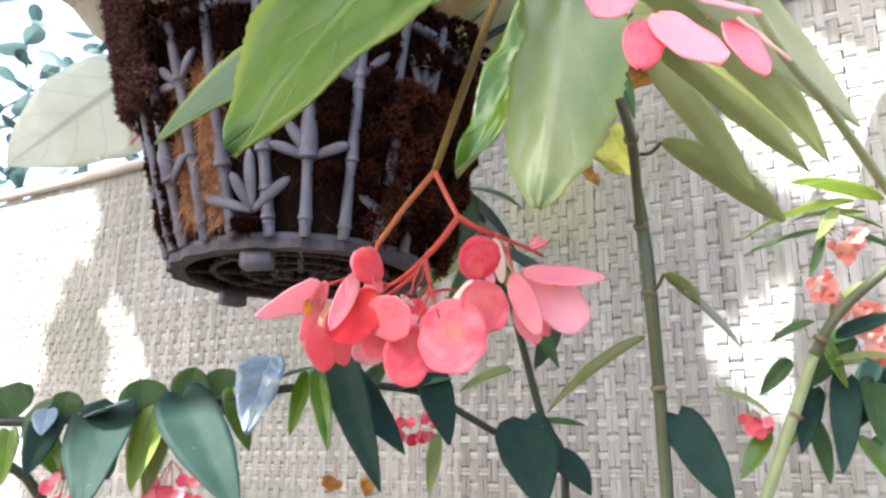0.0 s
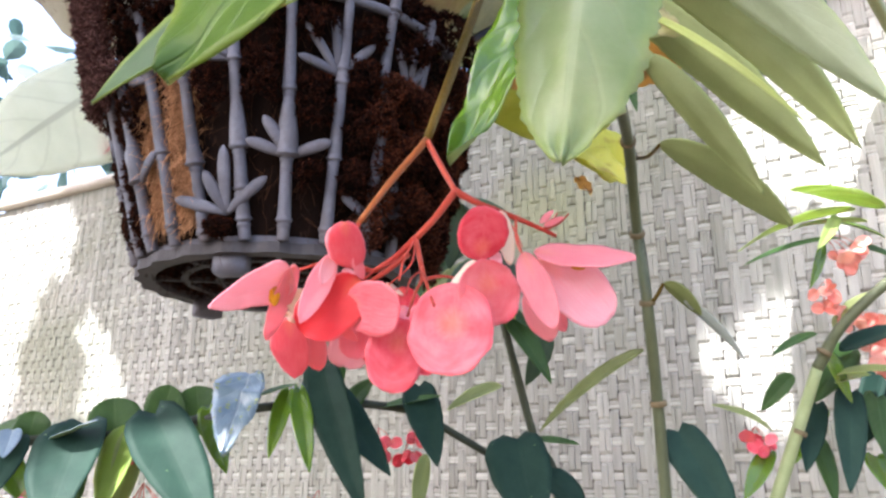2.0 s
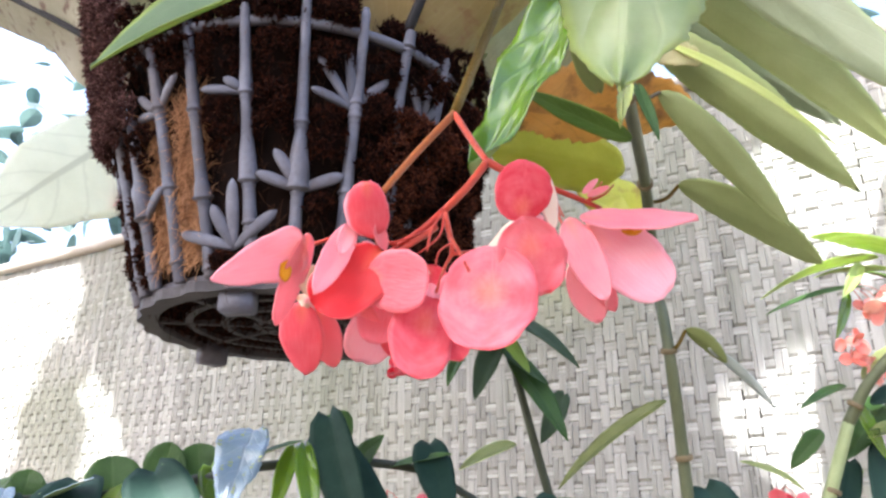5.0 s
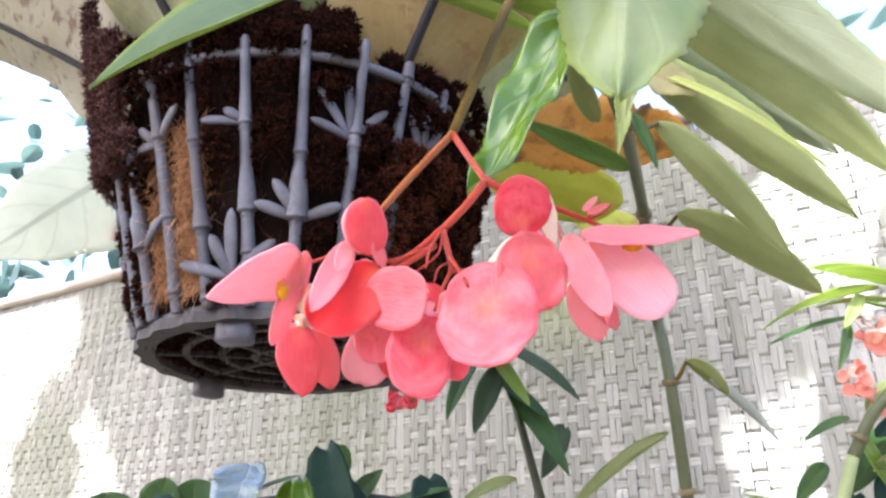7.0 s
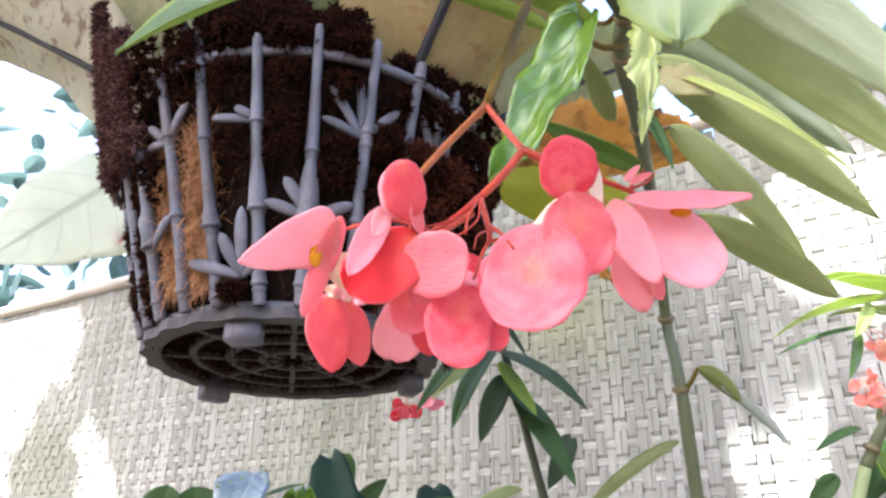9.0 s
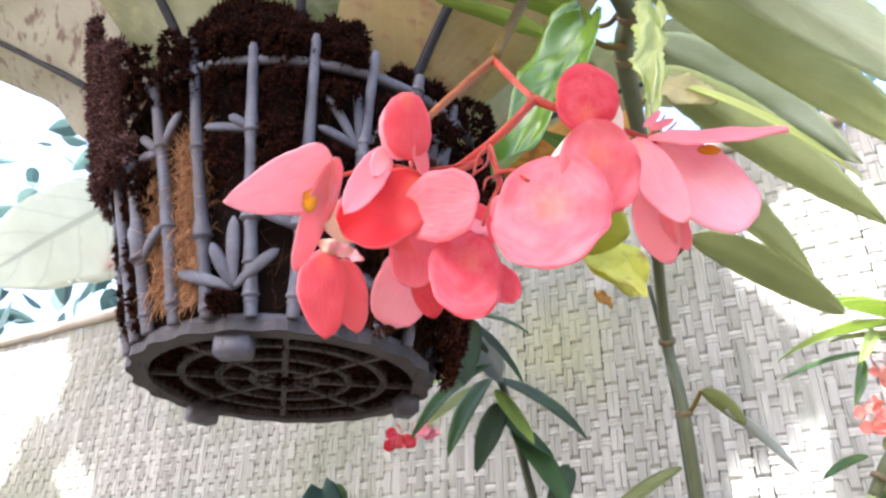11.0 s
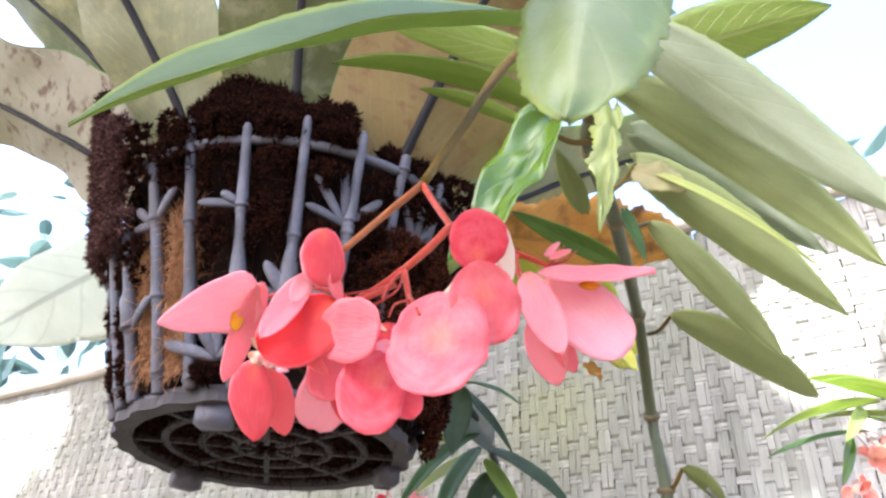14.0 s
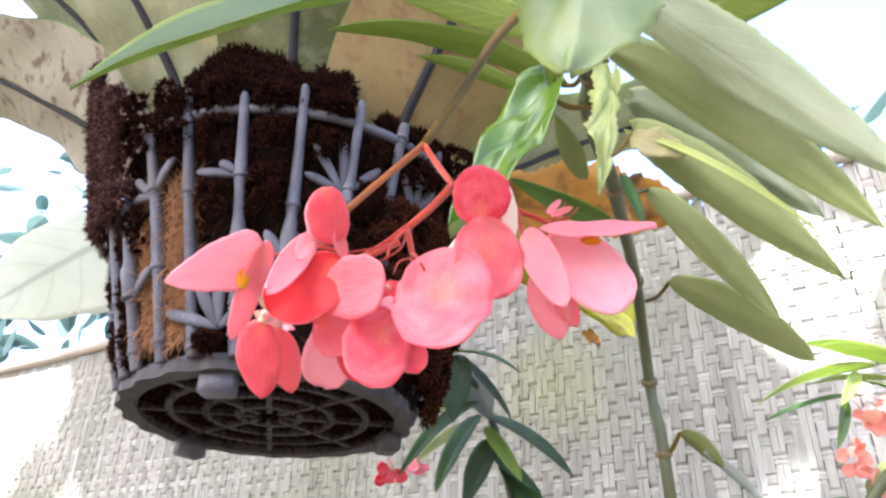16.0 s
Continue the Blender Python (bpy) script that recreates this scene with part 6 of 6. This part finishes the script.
stem(pale_plant, "stalk", ((-0.16, 0.86, 1.82), (-0.2, 0.98, 1.97), (-0.27, 1.12, 1.98), (-0.520, 1.200, 2.044)), (0.006, 0.0035), CANE, n=24)
leaf(pale_plant, (-0.520, 1.200, 2.044), (-0.663, 1.120, 1.849), 0.228, (-0.25, 0.85, 0.45), (LEAF_PALE, LEAF_PALE), label="broad pale leaf with dark midrib", fold=0.12, wave=0.10, shape='heart', sag=0.05, nu=24, nv=12, skew=0.3)
flower_bunch(pale_plant, (-0.536, 1.250, 1.952), 0.015, 3, PETAL_RED, 31)


# ---- trees beyond the fence ----
def tree(place, height, spread, leaves, leaf_size, seed, low, label, material, clump_n=60, gaps=(), dense=(), lean=(0.0, 0.0, 0.0), limb=0.03):
    rnd = random.Random(seed)
    root = thing("tree", place, label, "tree")
    base = Vector(place)
    bm = tube(bmesh.new(), [base, base + Vector((0.1, 0.05, height * 0.4)), base + Vector((-0.05, 0.1, height * 0.85))], (0.11, 0.03), 24, 10)
    for k in range(11):
        a, z = rnd.uniform(0, 6.28), rnd.uniform(low, height * 0.9)
        s = base + Vector((0.05, 0.05, z - 0.3))
        e = base + Vector((math.cos(a) * spread * 0.8, math.sin(a) * spread * 0.8, z + 0.35))
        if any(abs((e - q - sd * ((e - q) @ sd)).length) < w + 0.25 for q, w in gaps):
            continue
        tube(bm, [s, s.lerp(e, 0.5) + Vector((0, 0, 0.12)), e], (limb, limb * 0.2), 8, 6)
    part("trunk", bm, BARK, root)
    heart = base + Vector(lean)
    clumps = [(Vector((math.cos(a) * r, math.sin(a) * r, z)), rnd.uniform(0.16, 0.34)) for a, r, z in ((rnd.uniform(0, 6.28), spread * math.sqrt(rnd.random()), rnd.uniform(low, height)) for _ in range(clump_n))]
    clumps += [(Vector(c) - heart, 0.22) for c in dense for _ in range(3)]
    verts, faces = [], []
    for _ in range(leaves):
        c, rad = rnd.choice(clumps)
        d = Vector((rnd.gauss(0, 1), rnd.gauss(0, 1), rnd.gauss(0, 0.8))) * rad * 0.55
        p = heart + c + d
        x = Vector((rnd.uniform(-1, 1), rnd.uniform(-1, 1), rnd.uniform(-0.9, 0.3))).normalized()
        y = x.cross(Vector((rnd.uniform(-1, 1), rnd.uniform(-1, 1), 1))).normalized()
        nn = x.cross(y)
        s = leaf_size * rnd.uniform(0.6, 1.3)
        mid = p + x * s * 0.55
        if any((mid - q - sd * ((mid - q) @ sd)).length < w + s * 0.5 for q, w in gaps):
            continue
        k = len(verts)
        verts.append(p + x * s * 0.55 - nn * s * 0.06)
        for q in range(10):
            th = 2 * math.pi * q / 10
            r = 1.0 if q else 1.18
            verts.append(p + x * s * (0.55 + 0.55 * r * math.cos(th)) + y * s * 0.34 * math.sin(th) * (1 - 0.25 * math.cos(th)) + nn * s * 0.10 * math.sin(th) ** 2)
        faces += [(k, k + 1 + q, k + 1 + (q + 1) % 10) for q in range(10)]
    me = bpy.data.meshes.new("crown")
    me.from_pydata([tuple(v) for v in verts], [], faces)
    me.materials.append(material)
    part("crown", me, None, root, kind="stuff")
    return root


def crown_mat(name, dark, light):
    m, nt, bs, out = mat(name)
    rnd = nt.nodes.new("ShaderNodeNewGeometry").outputs["Random Per Island"]
    col = ramp(nt, rnd, (0.1, dark), (0.9, light))
    col = mix(nt, maths(nt, "MULTIPLY", noise_tex(nt, 60.0), 0.3), col, light)
    nt.links.new(col, bs.inputs["Base Color"])
    bs.inputs["Roughness"].default_value = 0.35
    tr = nt.nodes.new("ShaderNodeBsdfTranslucent")
    nt.links.new(col, tr.inputs[0])
    ms = nt.nodes.new("ShaderNodeMixShader")
    ms.inputs[0].default_value = 0.35
    nt.links.new(bs.outputs[0], ms.inputs[1])
    nt.links.new(tr.outputs[0], ms.inputs[2])
    nt.links.new(ms.outputs[0], out.inputs[0])
    return m


CROWN = crown_mat("tree_leaves", (0.035, 0.075, 0.05), (0.08, 0.15, 0.08))
# bluer than the other crown: distance haze is put into the colour
HAZY_CROWN = crown_mat("hazy_tree_leaves", (0.035, 0.075, 0.075), (0.085, 0.145, 0.13))
tree((-3.0, 4.0, 0.0), 3.9, 0.95, 380, 0.16, 41, 2.2, "leafy tree beyond the fence against bright sky", HAZY_CROWN, lean=(0.7, 0.0, 0.0), limb=0.012)
tree((2.6, 4.2, 0.0), 4.3, 1.2, 900, 0.15, 42, 2.9, "leafy tree beyond the fence against bright sky", HAZY_CROWN)
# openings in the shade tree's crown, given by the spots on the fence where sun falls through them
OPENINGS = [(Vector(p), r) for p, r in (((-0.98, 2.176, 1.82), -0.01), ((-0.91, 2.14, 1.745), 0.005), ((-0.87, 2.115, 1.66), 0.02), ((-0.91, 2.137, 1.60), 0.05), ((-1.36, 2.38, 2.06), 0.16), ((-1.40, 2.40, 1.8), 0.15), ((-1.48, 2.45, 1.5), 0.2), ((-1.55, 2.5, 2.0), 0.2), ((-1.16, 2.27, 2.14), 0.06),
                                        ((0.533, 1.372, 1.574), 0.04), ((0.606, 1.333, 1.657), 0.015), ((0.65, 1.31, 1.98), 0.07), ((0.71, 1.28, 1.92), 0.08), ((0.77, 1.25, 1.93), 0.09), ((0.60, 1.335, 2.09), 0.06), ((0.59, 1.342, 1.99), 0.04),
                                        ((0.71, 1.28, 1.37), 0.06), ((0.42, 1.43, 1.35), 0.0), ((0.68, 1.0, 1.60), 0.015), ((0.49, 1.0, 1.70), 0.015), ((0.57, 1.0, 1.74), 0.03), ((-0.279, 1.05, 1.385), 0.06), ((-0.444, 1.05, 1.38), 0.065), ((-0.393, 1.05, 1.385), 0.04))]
# unseen tree added to shade the garden; clumps and openings shape its light
tree((-2.85, -0.8, 0.0), 5.0, 1.7, 19000, 0.15, 43, 3.3, "unseen leafy tree added to cast shade", CROWN, 90, OPENINGS, ((-1.79, -0.4, 4.0), (-1.95, -0.35, 4.05), (-1.65, -0.45, 3.95), (-1.8, -0.25, 4.2), (-1.9, -0.5, 3.85), (-2.1, -0.5, 4.1), (-1.25, 0.32, 4.0), (-1.17, 0.28, 4.02), (-1.13, 0.27, 4.1), (-1.2, 0.25, 3.85), (-1.1, 0.35, 3.9), (-1.26, 0.07, 4.0), (-1.26, 0.05, 4.0), (-1.21, 0.10, 4.0)), lean=(0.6, 0.9, 0.0))
